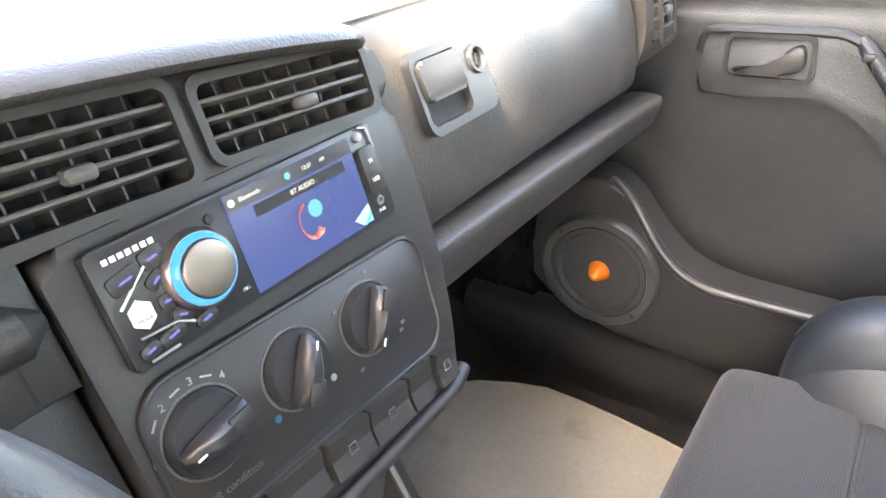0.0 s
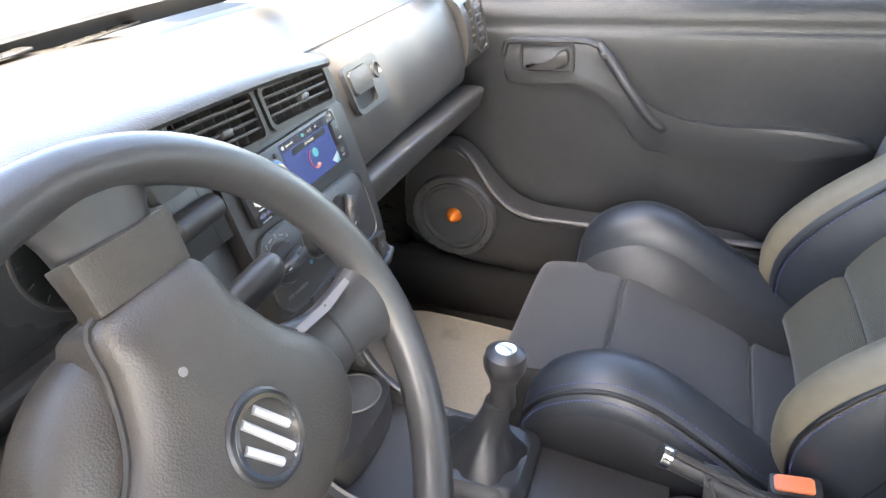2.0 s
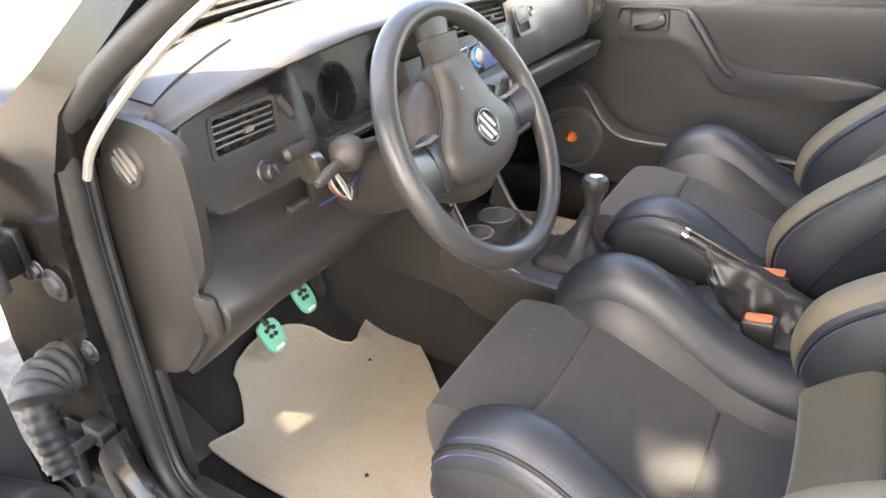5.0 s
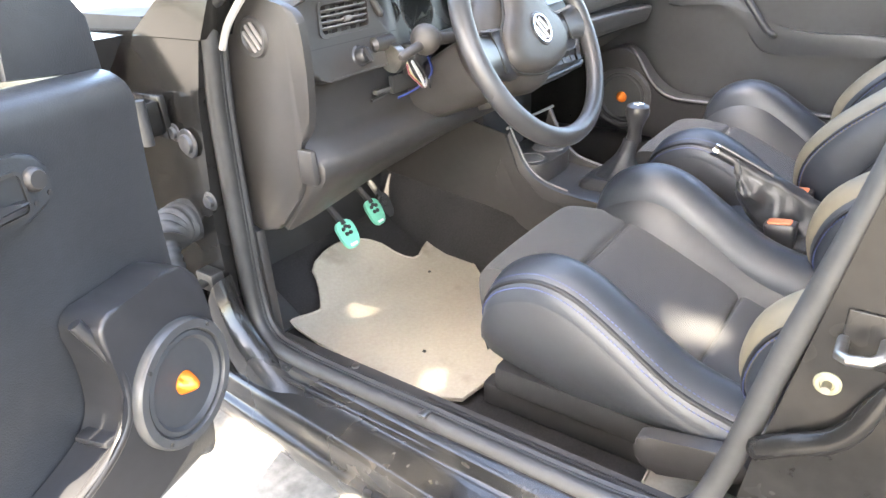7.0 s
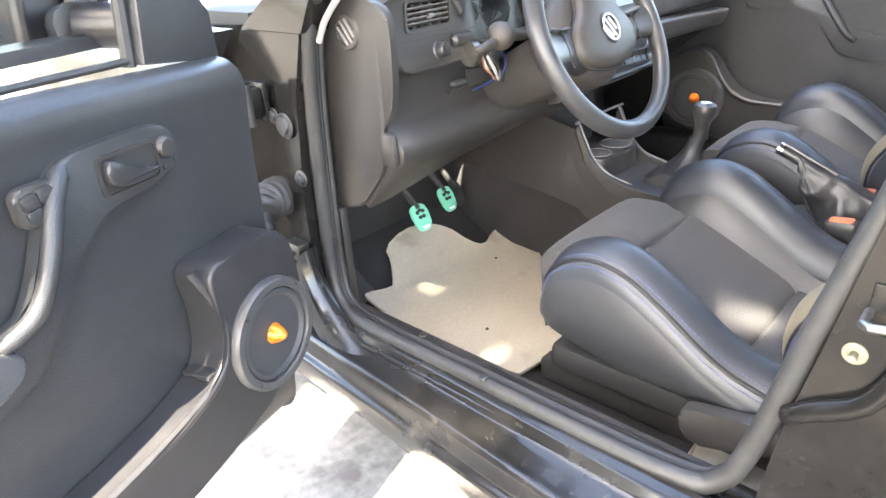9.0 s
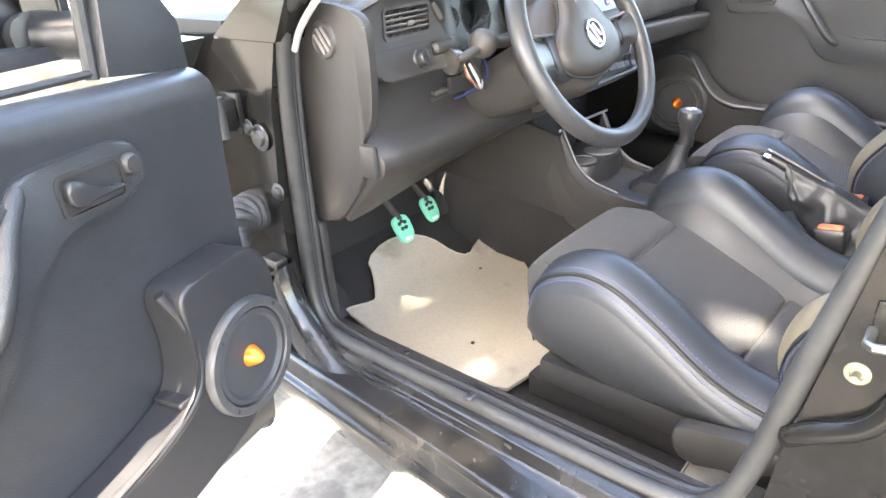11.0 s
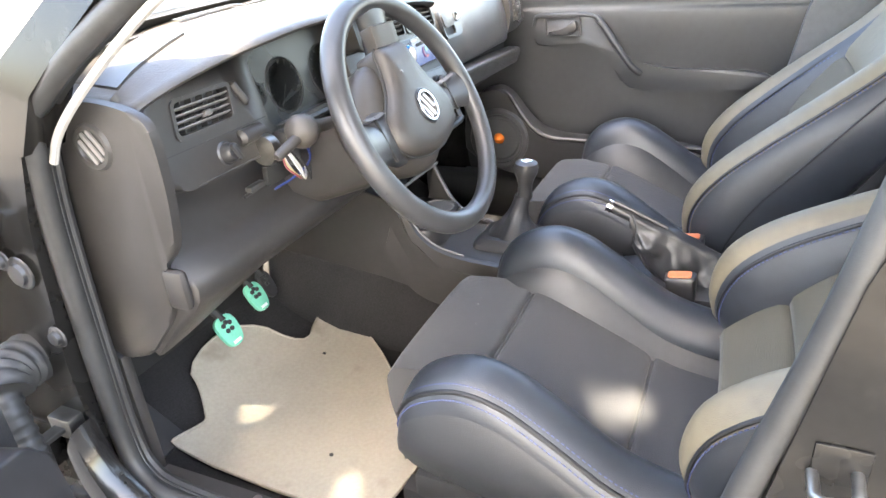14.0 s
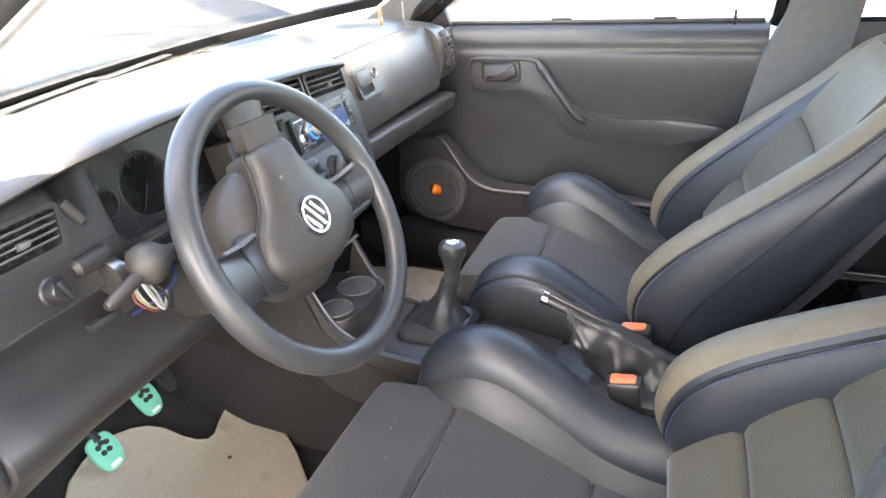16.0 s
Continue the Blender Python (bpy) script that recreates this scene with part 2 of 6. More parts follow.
def rounded(w, h, r, n=5, cx=0.0, cy=0.0):
    out = []
    for sx, sy, a0 in ((1, 1, 0), (-1, 1, 90), (-1, -1, 180), (1, -1, 270)):
        for k in range(n + 1):
            a = radians(a0 + 90 * k / n)
            out.append((cx + sx * (w / 2 - r) + r * math.cos(a), cy + sy * (h / 2 - r) + r * math.sin(a)))
    return out


def round_poly(pts, r, n=4):
    """An outline with every corner rounded by about r."""
    out = []
    k = len(pts)
    for i in range(k):
        a, b, c = Vector(pts[i - 1]), Vector(pts[i]), Vector(pts[(i + 1) % k])
        p, q = b + (a - b) * min(0.48, r / (a - b).length), b + (c - b) * min(0.48, r / (c - b).length)
        for j in range(n + 1):
            t = j / n
            v = p * (1 - t) ** 2 + b * 2 * t * (1 - t) + q * t * t
            out.append((v.x, v.y))
    return out


def frame_plate(bm, outer, inner, depth, m=None):
    """A plate with a hole; outer and inner outlines have the same number of points."""
    k = len(outer)
    rows = [[bm.verts.new((x, y, z)) for x, y in o] for o, z in ((outer, 0), (outer, depth), (inner, depth), (inner, 0))]
    for a, b in ((0, 1), (1, 2), (2, 3), (3, 0)):
        for i in range(k):
            j = (i + 1) % k
            bm.faces.new((rows[a][i], rows[a][j], rows[b][j], rows[b][i]))
    put(bm, [v for r in rows for v in r], m)
    return bm


def cut(ob, bm):
    """Takes the shape in bm away from a mesh object."""
    bmesh.ops.recalc_face_normals(bm, faces=bm.faces)
    me = bpy.data.meshes.new("cutter")
    bm.to_mesh(me)
    bm.free()
    tool = new("cutter", me)
    mod = ob.modifiers.new("cut", "BOOLEAN")
    mod.operation, mod.object, mod.solver = "DIFFERENCE", tool, "EXACT"
    bpy.context.view_layer.update()
    got = bpy.data.meshes.new_from_object(ob.evaluated_get(bpy.context.evaluated_depsgraph_get()))
    ob.modifiers.clear()
    ob.data = got
    bpy.data.objects.remove(tool)


def T(u, v, w=0.0):
    return Matrix.Translation((u, v, w))


def axes(o, x, y, z):
    m = Matrix((Vector(x), Vector(y), Vector(z))).transposed().to_4x4()
    m.translation = Vector(o)
    return m

# ---- ground, body shell ----
GROUND = -0.06
bm = bmesh.new()
bmesh.ops.create_grid(bm, x_segments=80, y_segments=80, size=60)
part("ground", bm, M_GROUND, sharp=180)
ground = bpy.data.objects["ground"]
ground.location = (0, 0, GROUND)
tagged(ground, "worn pale concrete ground with stains beside the car", "ground", kind="structure")

car = thing("car_body", "black four-door car body with an open door", "car", kind="structure")

# floor pan with rising toe board
bm = bmesh.new()
prof = [(0.62, 0.55), (0.50, 0.40), (0.34, 0.27), (0.20, 0.212), (0.05, 0.196), (-0.6, 0.196), (-0.95, 0.20), (-1.05, 0.30), (-1.9, 0.32)]
rows = spline([(y, z) for y, z in prof], 4)
loft(bm, [[(-0.66, y, z), (0.66, y, z), (0.66, y, z - 0.03), (-0.66, y, z - 0.03)] for y, z in rows])
part("floor_carpet", bm, M_CARPET, car, "worn black carpet")

bm = bmesh.new()
ring = lambda y, zt, w: soften([(-w, y, 0.18), (-w * 0.86, y, zt - 0.03), (-w * 0.55, y, zt), (w * 0.55, y, zt), (w * 0.86, y, zt - 0.03), (w, y, 0.18)], 2, False)
loft(bm, [ring(0.55, 0.44, 0.15), ring(0.2, 0.41, 0.14), ring(-0.2, 0.40, 0.115), ring(-0.5, 0.40, 0.11), ring(-1.1, 0.38, 0.11), ring(-1.8, 0.36, 0.11)], cap=True)
part("tunnel", bm, M_CARPET, car, "carpeted centre tunnel")

# sills, one each side
for s in (-1, 1):
    bm = bmesh.new()
    sec = [(0.655, 0.19), (0.655, 0.285), (0.664, 0.306), (0.690, 0.310), (0.703, 0.300), (0.712, 0.316), (0.735, 0.318), (0.741, 0.298), (0.748, 0.294), (0.774, 0.291), (0.782, 0.292), (0.789, 0.288), (0.7925, 0.278), (0.793, 0.256), (0.796, 0.249), (0.803, 0.247), (0.807, 0.243), (0.806, 0.234), (0.796, 0.20), (0.775, 0.15), (0.74, 0.10), (0.70, 0.10)]
    sec = soften([(a, 0, b) for a, b in sec], 1)
    # spread outwards towards the rear to fit the camera's view of the edges
    flare = lambda x, y: x + 0.075 * (0.17 - max(y, -0.6)) * max(0.0, min(1.0, (x - 0.70) / 0.08))
    loft(bm, [[(s * flare(p[0], y), y, p[2]) for p in sec] for y in (0.42, 0.2, -0.2, -0.6, -1.7)])
    part("sill", bm, M_SILL, car, "scuffed black sill")


def wall_tube(name, pts, r, mat, parent, label="", n=12, flat=1.0):
    return part(name, tube(bmesh.new(), pts, r, n, flat=flat), mat, parent, label)


# door aperture rubber seal on the driver's side, a closed loop
APERTURE = [(-0.704, 0.152, 0.885), (-0.703, 0.178, 0.74), (-0.704, 0.190, 0.52), (-0.706, 0.190, 0.40), (-0.712, 0.165, 0.335), (-0.720, 0.08, 0.318), (-0.722, -0.2, 0.318),
            (-0.720, -0.50, 0.318), (-0.708, -0.575, 0.335), (-0.700, -0.61, 0.42), (-0.695, -0.645, 0.58), (-0.688, -0.685, 0.74), (-0.678, -0.715, 0.88), (-0.62, -0.765, 1.10),
            (-0.57, -0.76, 1.23), (-0.55, -0.65, 1.27), (-0.55, -0.50, 1.27), (-0.59, -0.39, 1.235), (-0.66, -0.19, 1.095), (-0.698, 0.03, 0.97)]
loop = [Vector(p) for p in spline(APERTURE + [APERTURE[0]], 5)[:-1]]
part("door_seal", tube(bmesh.new(), loop, 0.0145, 10, closed=True), M_RUBBER, car, "black rubber door seal")
part("seal_web", tube(bmesh.new(), [p + Vector((0.0105, 0, 0)) for p in loop], 0.0105, 8, closed=True), M_RUBBER, car)
part("seal_lip", tube(bmesh.new(), [p + Vector((0.021, 0, 0)) for p in loop], 0.0095, 8, closed=True), M_RUBBER, car)

# A pillars: body side in front of the aperture, and windscreen pillar
for s in (-1, 1):
    bm = bmesh.new()
    A = lambda x0, x1, y0, y1, z: [(s * x0, y0, z), (s * x1, y0, z), (s * x1, y1, z), (s * x0, y1, z)]
    loft(bm, [A(0.665, 0.735, 0.19, 0.42, 0.12), A(0.665, 0.735, 0.205, 0.42, 0.40), A(0.665, 0.735, 0.205, 0.42, 0.55), A(0.665, 0.728, 0.185, 0.40, 0.75), A(0.665, 0.722, 0.160, 0.33, 0.843)])
    part("hinge_pillar", bm, M_PAINT, car, "dusty black painted hinge pillar")
    bm = bmesh.new()
    loft(bm, [A(0.668, 0.726, 0.150, 0.325, 0.845), A(0.664, 0.722, 0.110, 0.215, 0.915), A(0.656, 0.714, 0.062, 0.145, 0.956), A(0.632, 0.688, -0.10, -0.035, 1.08), A(0.545, 0.60, -0.36, -0.26, 1.27)])
    part("windscreen_pillar", bm, M_PAINT if s < 0 else M_PILLAR, car)
    bm = bmesh.new()
    loft(bm, [A(0.655, 0.716, -0.60, -0.78, 0.15), A(0.652, 0.712, -0.635, -0.82, 0.45), A(0.650, 0.704, -0.70, -0.86, 0.80), A(0.640, 0.690, -0.735, -0.87, 0.90), A(0.56, 0.60, -0.78, -0.90, 1.28)])
    part("centre_pillar", bm, M_PAINT if s < 0 else M_PILLAR, car)
    bm = bmesh.new()
    loft(bm, [A(0.69, 0.76, -0.84, -1.9, 0.2), A(0.70, 0.76, -0.85, -1.9, 0.88)])
    part("rear_door_skin", bm, M_PAINT, car)
    bm = bmesh.new()
    loft(bm, [A(0.66, 0.72, -1.7, -2.1, 0.88), A(0.52, 0.58, -1.6, -1.9, 1.28)])
    part("rear_pillar", bm, M_PAINT, car)
# glossy hollow where the sill sweeps up into the hinge pillar
bm = bmesh.new()
rings = []
for k in range(13):
    q = radians(90 * k / 12)
    y, z = 0.03 + 0.165 * math.sin(q), 0.292 + 0.165 * (1 - math.cos(q))
    out = 0.045 * (1 - 0.35 * k / 12)
    rings.append(soften([(-0.728, y, z), (-0.740, y - 0.004, z + 0.004), (-0.740 - 0.6 * out, y - 0.001, z + 0.001), (-0.742 - out, y + 0.006, z - 0.008), (-0.742 - out, y + 0.03, z - 0.05), (-0.728, y + 0.03, z - 0.05)], 1))
loft(bm, rings)
part("sill_corner", bm, M_SILL, car, "glossy black sill corner")
# pale trim strip at the inner foot of the windscreen pillar
part("pillar_trim", tube(bmesh.new(), spline([(-0.694, 0.147, 0.828), (-0.694, 0.118, 0.868), (-0.692, 0.050, 0.924), (-0.688, -0.06, 0.998), (-0.655, -0.20, 1.085), (-0.585, -0.41, 1.235)], 5), 0.0055, 8), M_TRIM, car, "pale grey pillar trim")
# roof, tail
bm = bmesh.new()
loft(bm, [[(-0.6, y, z), (0, y, z + 0.03), (0.6, y, z), (0.6, y, z + 0.05), (0, y, z + 0.08), (-0.6, y, z + 0.05)] for y, z in ((-0.30, 1.265), (-0.8, 1.30), (-1.4, 1.29), (-1.9, 1.24))])
part("roof", bm, M_TRIM, car, "pale roof lining")
bm = bmesh.new()
loft(bm, [[(-0.74, -2.05, z), (0.74, -2.05, z), (0.74, -2.1, z), (-0.74, -2.1, z)] for z in (0.15, 0.9)])
part("tail", bm, M_PAINT, car)
# bonnet and scuttle
bm = bmesh.new()
loft(bm, [[(-w, y, z), (0, y, z + 0.03), (w, y, z), (w, y, z - 0.25), (-w, y, z - 0.25)] for y, w, z in ((0.33, 0.66, 0.842), (0.8, 0.70, 0.825), (1.45, 0.66, 0.74))])
part("bonnet", bm, M_PAINT, car, "black bonnet")
bm = bmesh.new()
loft(bm, [[(-0.66, 0.40, z), (0.66, 0.40, z), (0.66, 0.62, z), (-0.66, 0.62, z)] for z in (0.12, 0.86)])
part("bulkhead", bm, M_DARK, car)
# windscreen
bm = bmesh.new()
loft(bm, [[(x * k, y + 0.10 * (1 - (x / 0.66) ** 2), z) for x in np.linspace(-0.66, 0.66, 13)] for k, y, z in ((1.0, 0.205, 0.925), (0.95, -0.04, 1.09), (0.86, -0.36, 1.27))], closed=False)
screen = part("windscreen", bm, M_GLASS, car, "clear windscreen")
screen.visible_shadow = False
# dark band round the foot of the glass
band = lambda x, f: (x * (1 - 0.05 * f), 0.198 - 0.245 * f + 0.10 * (1 - (x / 0.66) ** 2), 0.926 + 0.165 * f)
part("screen_band", loft(bmesh.new(), [[band(x, 0.0), band(x, 0.17), tuple(Vector(band(x, 0.17)) + Vector((0, 0.003, 0.003))), tuple(Vector(band(x, 0.0)) + Vector((0, 0.003, 0.003)))] for x in np.linspace(-0.645, 0.645, 25)]), M_RUBBER, car, "dark band at the foot of the glass")

# ---- seats ----


def seat_cushion(thing_ob, lifts):
    W = 0.150
    # three mesh-covered pads
    def pad(name, prof, bow, label=""):
        bm = bmesh.new()
        rings = []
        for x in np.linspace(-W, W, 15):
            e = (abs(x) / W) ** 8
            rings.append([(x, y, z + bow * (1 - (x / W) ** 2) - 0.005 * e) for y, z in prof])
        loft(bm, rings)
        part(name, bm, M_MESH, thing_ob, label, sharp=60)
    top = [(p[0], p[1]) for p in spline([(-0.160, 0.335), (-0.148, 0.38), (-0.145, 0.425), (-0.151, 0.445), (-0.166, 0.456), (-0.21, 0.461), (-0.255, 0.461), (-0.285, 0.457), (-0.293, 0.447)], 4)]
    pad("front_pad", top + [(-0.293, 0.33)], 0.003)
    top = [(p[0], p[1]) for p in spline([(-0.296, 0.447), (-0.303, 0.458), (-0.34, 0.446), (-0.42, 0.409), (-0.48, 0.380), (-0.500, 0.366), (-0.505, 0.352)], 4)]
    pad("seat_panel", top + [(-0.505, 0.28), (-0.296, 0.33)], -0.009)
    part("cross_seam", tube(bmesh.new(), [(x, -0.2945, 0.4495 - 0.006 * (1 - (x / W) ** 2)) for x in np.linspace(-W, W, 15)], 0.0035, 6), M_MESH, thing_ob)
    part("cross_seam", tube(bmesh.new(), [(x, -0.5065, 0.353 - 0.008 * (1 - (x / W) ** 2)) for x in np.linspace(-W, W, 15)], 0.0035, 6), M_MESH, thing_ob)
    top = [(p[0], p[1]) for p in spline([(-0.508, 0.352), (-0.514, 0.364), (-0.55, 0.352), (-0.62, 0.34), (-0.66, 0.335)], 4)]
    pad("rear_panel", top + [(-0.66, 0.27), (-0.508, 0.28)], -0.008)
    for s in (-1, 1):
        # bolster: station y, panel z, crest z, outer seam z, half width scale
        keys = [(-0.203, 0.40, 0.420, 0.405, 0.30), (-0.214, 0.42, 0.465, 0.440, 0.75), (-0.246, 0.44, 0.506, 0.478, 0.95), (-0.305, 0.44, 0.530, 0.505, 1.0), (-0.365, 0.42, 0.520, 0.488, 1.0),
                (-0.43, 0.39, 0.481, 0.445, 0.98), (-0.51, 0.355, 0.427, 0.392, 0.97), (-0.585, 0.335, 0.403, 0.372, 0.97), (-0.66, 0.33, 0.395, 0.36, 0.95)]
        st = spline(keys, 4)
        rings, seam = [], []
        for y, zp, zc, zs, k in st:
            zc += lifts[s]
            x = lambda v: s * (0.205 + (v - 0.205) * k)
            zs = zc - 0.024
            r = [(x(0.140), y, zp - 0.04), (x(0.146), y, zp), (x(0.147), y, zp + 0.45 * (zc - zp)), (x(0.162), y, zc - 0.014), (x(0.192), y, zc + 0.005), (x(0.226), y, zc - 0.001), (x(0.249), y, zc - 0.019), (x(0.259), y, zc - 0.045), (x(0.255), y, zc - 0.08), (x(0.22), y, zp - 0.06)]
            rings.append(soften(r, 2))
            seam.append(Vector((x(0.2455), y, zc - 0.0175)) if s < 0 else Vector((x(0.192), y, zc - 0.0035)))
        bol = part("bolster", loft(bmesh.new(), rings), M_LEATHER, thing_ob, "smooth navy-black leather bolster", sharp=80)
        part("piping", tube(bmesh.new(), seam, 0.0034, 8), M_PIPE, bol)
        bm = bmesh.new()
        for off in ((Vector((0.0085, 0, 0.0072)), Vector((-0.0065, 0, -0.0085))) if s < 0 else (Vector((-0.008, 0, -0.0050)), Vector((0.008, 0, 0.0035)))):
            st_line = [p + off for p in seam]
            for a, b in zip(st_line, st_line[1:]):
                for f in (0.0, 0.34, 0.67):
                    tube(bm, [a.lerp(b, f), a.lerp(b, f + 0.2)], 0.0012, 5)
        tagged(part("stitching", bm, M_STITCH, bol, "blue contrast stitching"), kind="stuff")
        # side panel below the seam
        rings = []
        for (y, zp, zc, zs, k), p in zip(st[2:], seam[2:]):
            zs = zc + lifts[s] - 0.020
            zb = 0.310 + 0.03 * max(0, min(1, (y + 0.36) / 0.16)) if y > -0.36 else 0.310
            xo = abs(p.x)
            rings.append([(s * v, y, z) for v, z in ((xo + 0.001, zs - 0.004), (xo + 0.0135, zs - 0.03), (xo + 0.013, 0.5 * (zs + zb)), (xo - 0.004, zb + 0.022), (xo - 0.03, zb), (xo - 0.07, zb), (xo - 0.07, zs - 0.05))])
        part("side_panel", loft(bmesh.new(), rings), M_SIDE, thing_ob, "plain black leather side panel", sharp=70)


def seat_back(thing_ob, recline, back=0.0):
    # local frame: s up along the back, d forward; turned about the hinge
    hinge = Matrix.Translation((0, -0.60 - back, 0.36)) @ Matrix.Rotation(radians(recline), 4, "X")
    W = 0.150
    def pad(name, s0, s1, bow, mat=M_MESH_BACK):
        n = 10
        rings = []
        for x in np.linspace(-W, W, 13):
            e = 0.012 * (x / W) ** 2
            prof = []
            for k in range(n + 1):
                t = k / n
                s_ = s0 + (s1 - s0) * t
                prof.append((x, 0.055 + bow * math.sin(math.pi * t) + e - 0.006 * (2 * t - 1) ** 16, s_))
            rings.append(prof + [(x, -0.03, s1), (x, -0.03, s0)])
        part(name, loft(bmesh.new(), rings), mat, thing_ob, sharp=70).matrix_basis = hinge
    pad("lumbar_panel", 0.0, 0.12, 0.004)
    pad("lumbar_panel", 0.1215, 0.24, 0.005)
    pad("back_panel", 0.2415, 0.40, 0.004)
    # taupe here paints in the warm light on the shoulder
    pad("shoulder_panel", 0.403, 0.58, 0.0, M_WARM_LIT)
    for s in (-1, 1):
        keys = [(-0.01, 0.02, 0.07, 0.3), (0.02, 0.03, 0.125, 0.8), (0.08, 0.04, 0.165, 1.0), (0.16, 0.05, 0.168, 1.02), (0.26, 0.05, 0.145, 1.02), (0.36, 0.05, 0.115, 1.0), (0.46, 0.045, 0.085, 0.9), (0.56, 0.04, 0.065, 0.75), (0.62, 0.02, 0.03, 0.45)]
        rings, seam, inner, low = [], [], [], []
        for z, dp, dc, k in spline(keys, 4):
            shift = 0.0 if z < 0.36 else -0.10 * (z - 0.36)
            x = lambda v: s * (0.2 + (v - 0.2) * k + shift)
            r = [(x(0.138), dp - 0.05, z), (x(0.144), dp, z), (x(0.155), dp + 0.4 * (dc - dp), z), (x(0.178), dc - 0.012, z), (x(0.205), dc + 0.003, z), (x(0.238), dc - 0.012, z), (x(0.258), dc - 0.05, z), (x(0.262), dp - 0.04, z), (x(0.235), -0.05, z), (x(0.16), -0.05, z)]
            rings.append(soften(r, 2))
            seam.append(hinge @ Vector((x(0.2435), dc - 0.0205, z)))
            inner.append(hinge @ Vector((x(0.1685), dc - 0.018 - 0.12 * (dc - dp), z)))
            low.append(hinge @ Vector((x(0.2605), dp + 0.3 * (dc - dp) - 0.02, z)))
        bm = loft(bmesh.new(), rings, m=hinge)
        bol = part("back_bolster", bm, M_LEATHER, thing_ob, "smooth navy leather bolster, facing tinted taupe for warm light", sharp=80)
        bol.data.materials.append(M_WARM_LIT)
        # crest faces take the taupe that stands in for light on upward sides
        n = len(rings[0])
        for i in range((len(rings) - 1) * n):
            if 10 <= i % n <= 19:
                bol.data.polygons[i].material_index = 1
        part("piping", tube(bmesh.new(), seam[2:], 0.0030, 8), M_PIPE, bol)
        part("piping", tube(bmesh.new(), inner[2:], 0.0030, 8), M_PIPE, bol)
        part("side_seam", tube(bmesh.new(), low[4:], 0.0020, 6), M_PIPE, bol)
        bm = bmesh.new()
        for line, off in ((seam, Vector((s * 0.006, 0, 0))), (inner, Vector((-s * 0.006, 0, 0)))):
            for a, b in zip(line[2:], line[3:]):
                for f in (0.0, 0.34, 0.67):
                    tube(bm, [a.lerp(b, f) + off - 0.003 * hinge.col[1].to_3d(), a.lerp(b, f + 0.2) + off - 0.003 * hinge.col[1].to_3d()], 0.0011, 5)
        tagged(part("stitching", bm, M_STITCH, bol, "blue contrast stitching"), kind="stuff")
    bm = bmesh.new()
    rings = [soften([(-w, -0.07, z), (-w, -0.035, z), (w, -0.035, z), (w, -0.07, z), (0.0, -0.085, z)], 1) for z, w in ((0.0, 0.23), (0.3, 0.235), (0.5, 0.2), (0.62, 0.15), (0.65, 0.10))]
    part("back_shell", loft(bm, rings, m=hinge), M_SIDE, thing_ob)
    bm = bmesh.new()
    rings = [soften([(-w, d0, z), (-w * 0.9, d1, z), (w * 0.9, d1, z), (w, d0, z), (w * 0.8, -0.05, z), (-w * 0.8, -0.05, z)], 2) for z, w, d0, d1 in ((0.60, 0.10, 0.0, 0.04), (0.63, 0.135, 0.02, 0.075), (0.70, 0.14, 0.03, 0.09), (0.78, 0.125, 0.02, 0.08), (0.81, 0.08, 0.0, 0.04))]
    # same taupe, warm light painted on the headrest
    part("headrest", loft(bm, rings, m=hinge), M_WARM_LIT, thing_ob, "leather headrest tinted taupe for warm light", sharp=80)


def front_seat(x, recline, label, lifts, back=0.0):
    ob = thing("bucket_seat", label, "car seat", group="front seats", at=pose(x, 0, 0))
    seat_cushion(ob, lifts)
    seat_back(ob, recline, back)
    for s in (-1, 1):
        part("runner", box(bmesh.new(), (s * 0.17, -0.40, 0.22), (0.035, 0.46, 0.045), 0.004), M_DARK, ob)
    box(bm := bmesh.new(), (0, -0.40, 0.27), (0.40, 0.40, 0.05), 0.01)
    part("seat_base", bm, M_DARK, ob)
    return ob


driver = front_seat(-0.335, 49, "black mesh and navy leather bucket seat behind the wheel", {-1: 0.0, 1: 0.012}, 0.045)
bm = bmesh.new()
slab(bm, [(p.x, p.y) for p in soften([(0.478, 0.335, 0), (0.490, 0.349, 0), (0.54, 0.358, 0), (0.62, 0.375, 0), (0.63, 0.33, 0), (0.56, 0.308, 0), (0.505, 0.290, 0), (0.486, 0.298, 0)], 2)], 0.024, 0.006, m=axes((-0.262, 0, 0), (0, -1, 0), (0, 0, 1), (-1, 0, 0)))
part("recline_lever", bm, M_PANEL, driver, "black plastic seat lever")
passenger = front_seat(0.335, 34, "black mesh and navy leather bucket passenger seat", {-1: 0.007, 1: 0.024})

# ---- steering wheel ----
WC, WT = Vector((-0.333, -0.165, 0.804)), 26.9
a = radians(WT)
WHEEL = axes(WC, (1, 0, 0), (0, math.sin(a), math.cos(a)), (0, -math.cos(a), math.sin(a)))
wheel = thing("steering_wheel", "black three-spoke steering wheel with a chrome badge", "steering wheel", at=WHEEL)
R = 0.171
bm = bmesh.new()
N = 96
pts = [(R * math.cos(2 * math.pi * k / N), R * math.sin(2 * math.pi * k / N), 0) for k in range(N)]
tube(bm, pts, 0.0150, 16, closed=True, flat=1.1)
part("rim", bm, M_WHEEL, wheel, "smooth worn black rim", sharp=80)
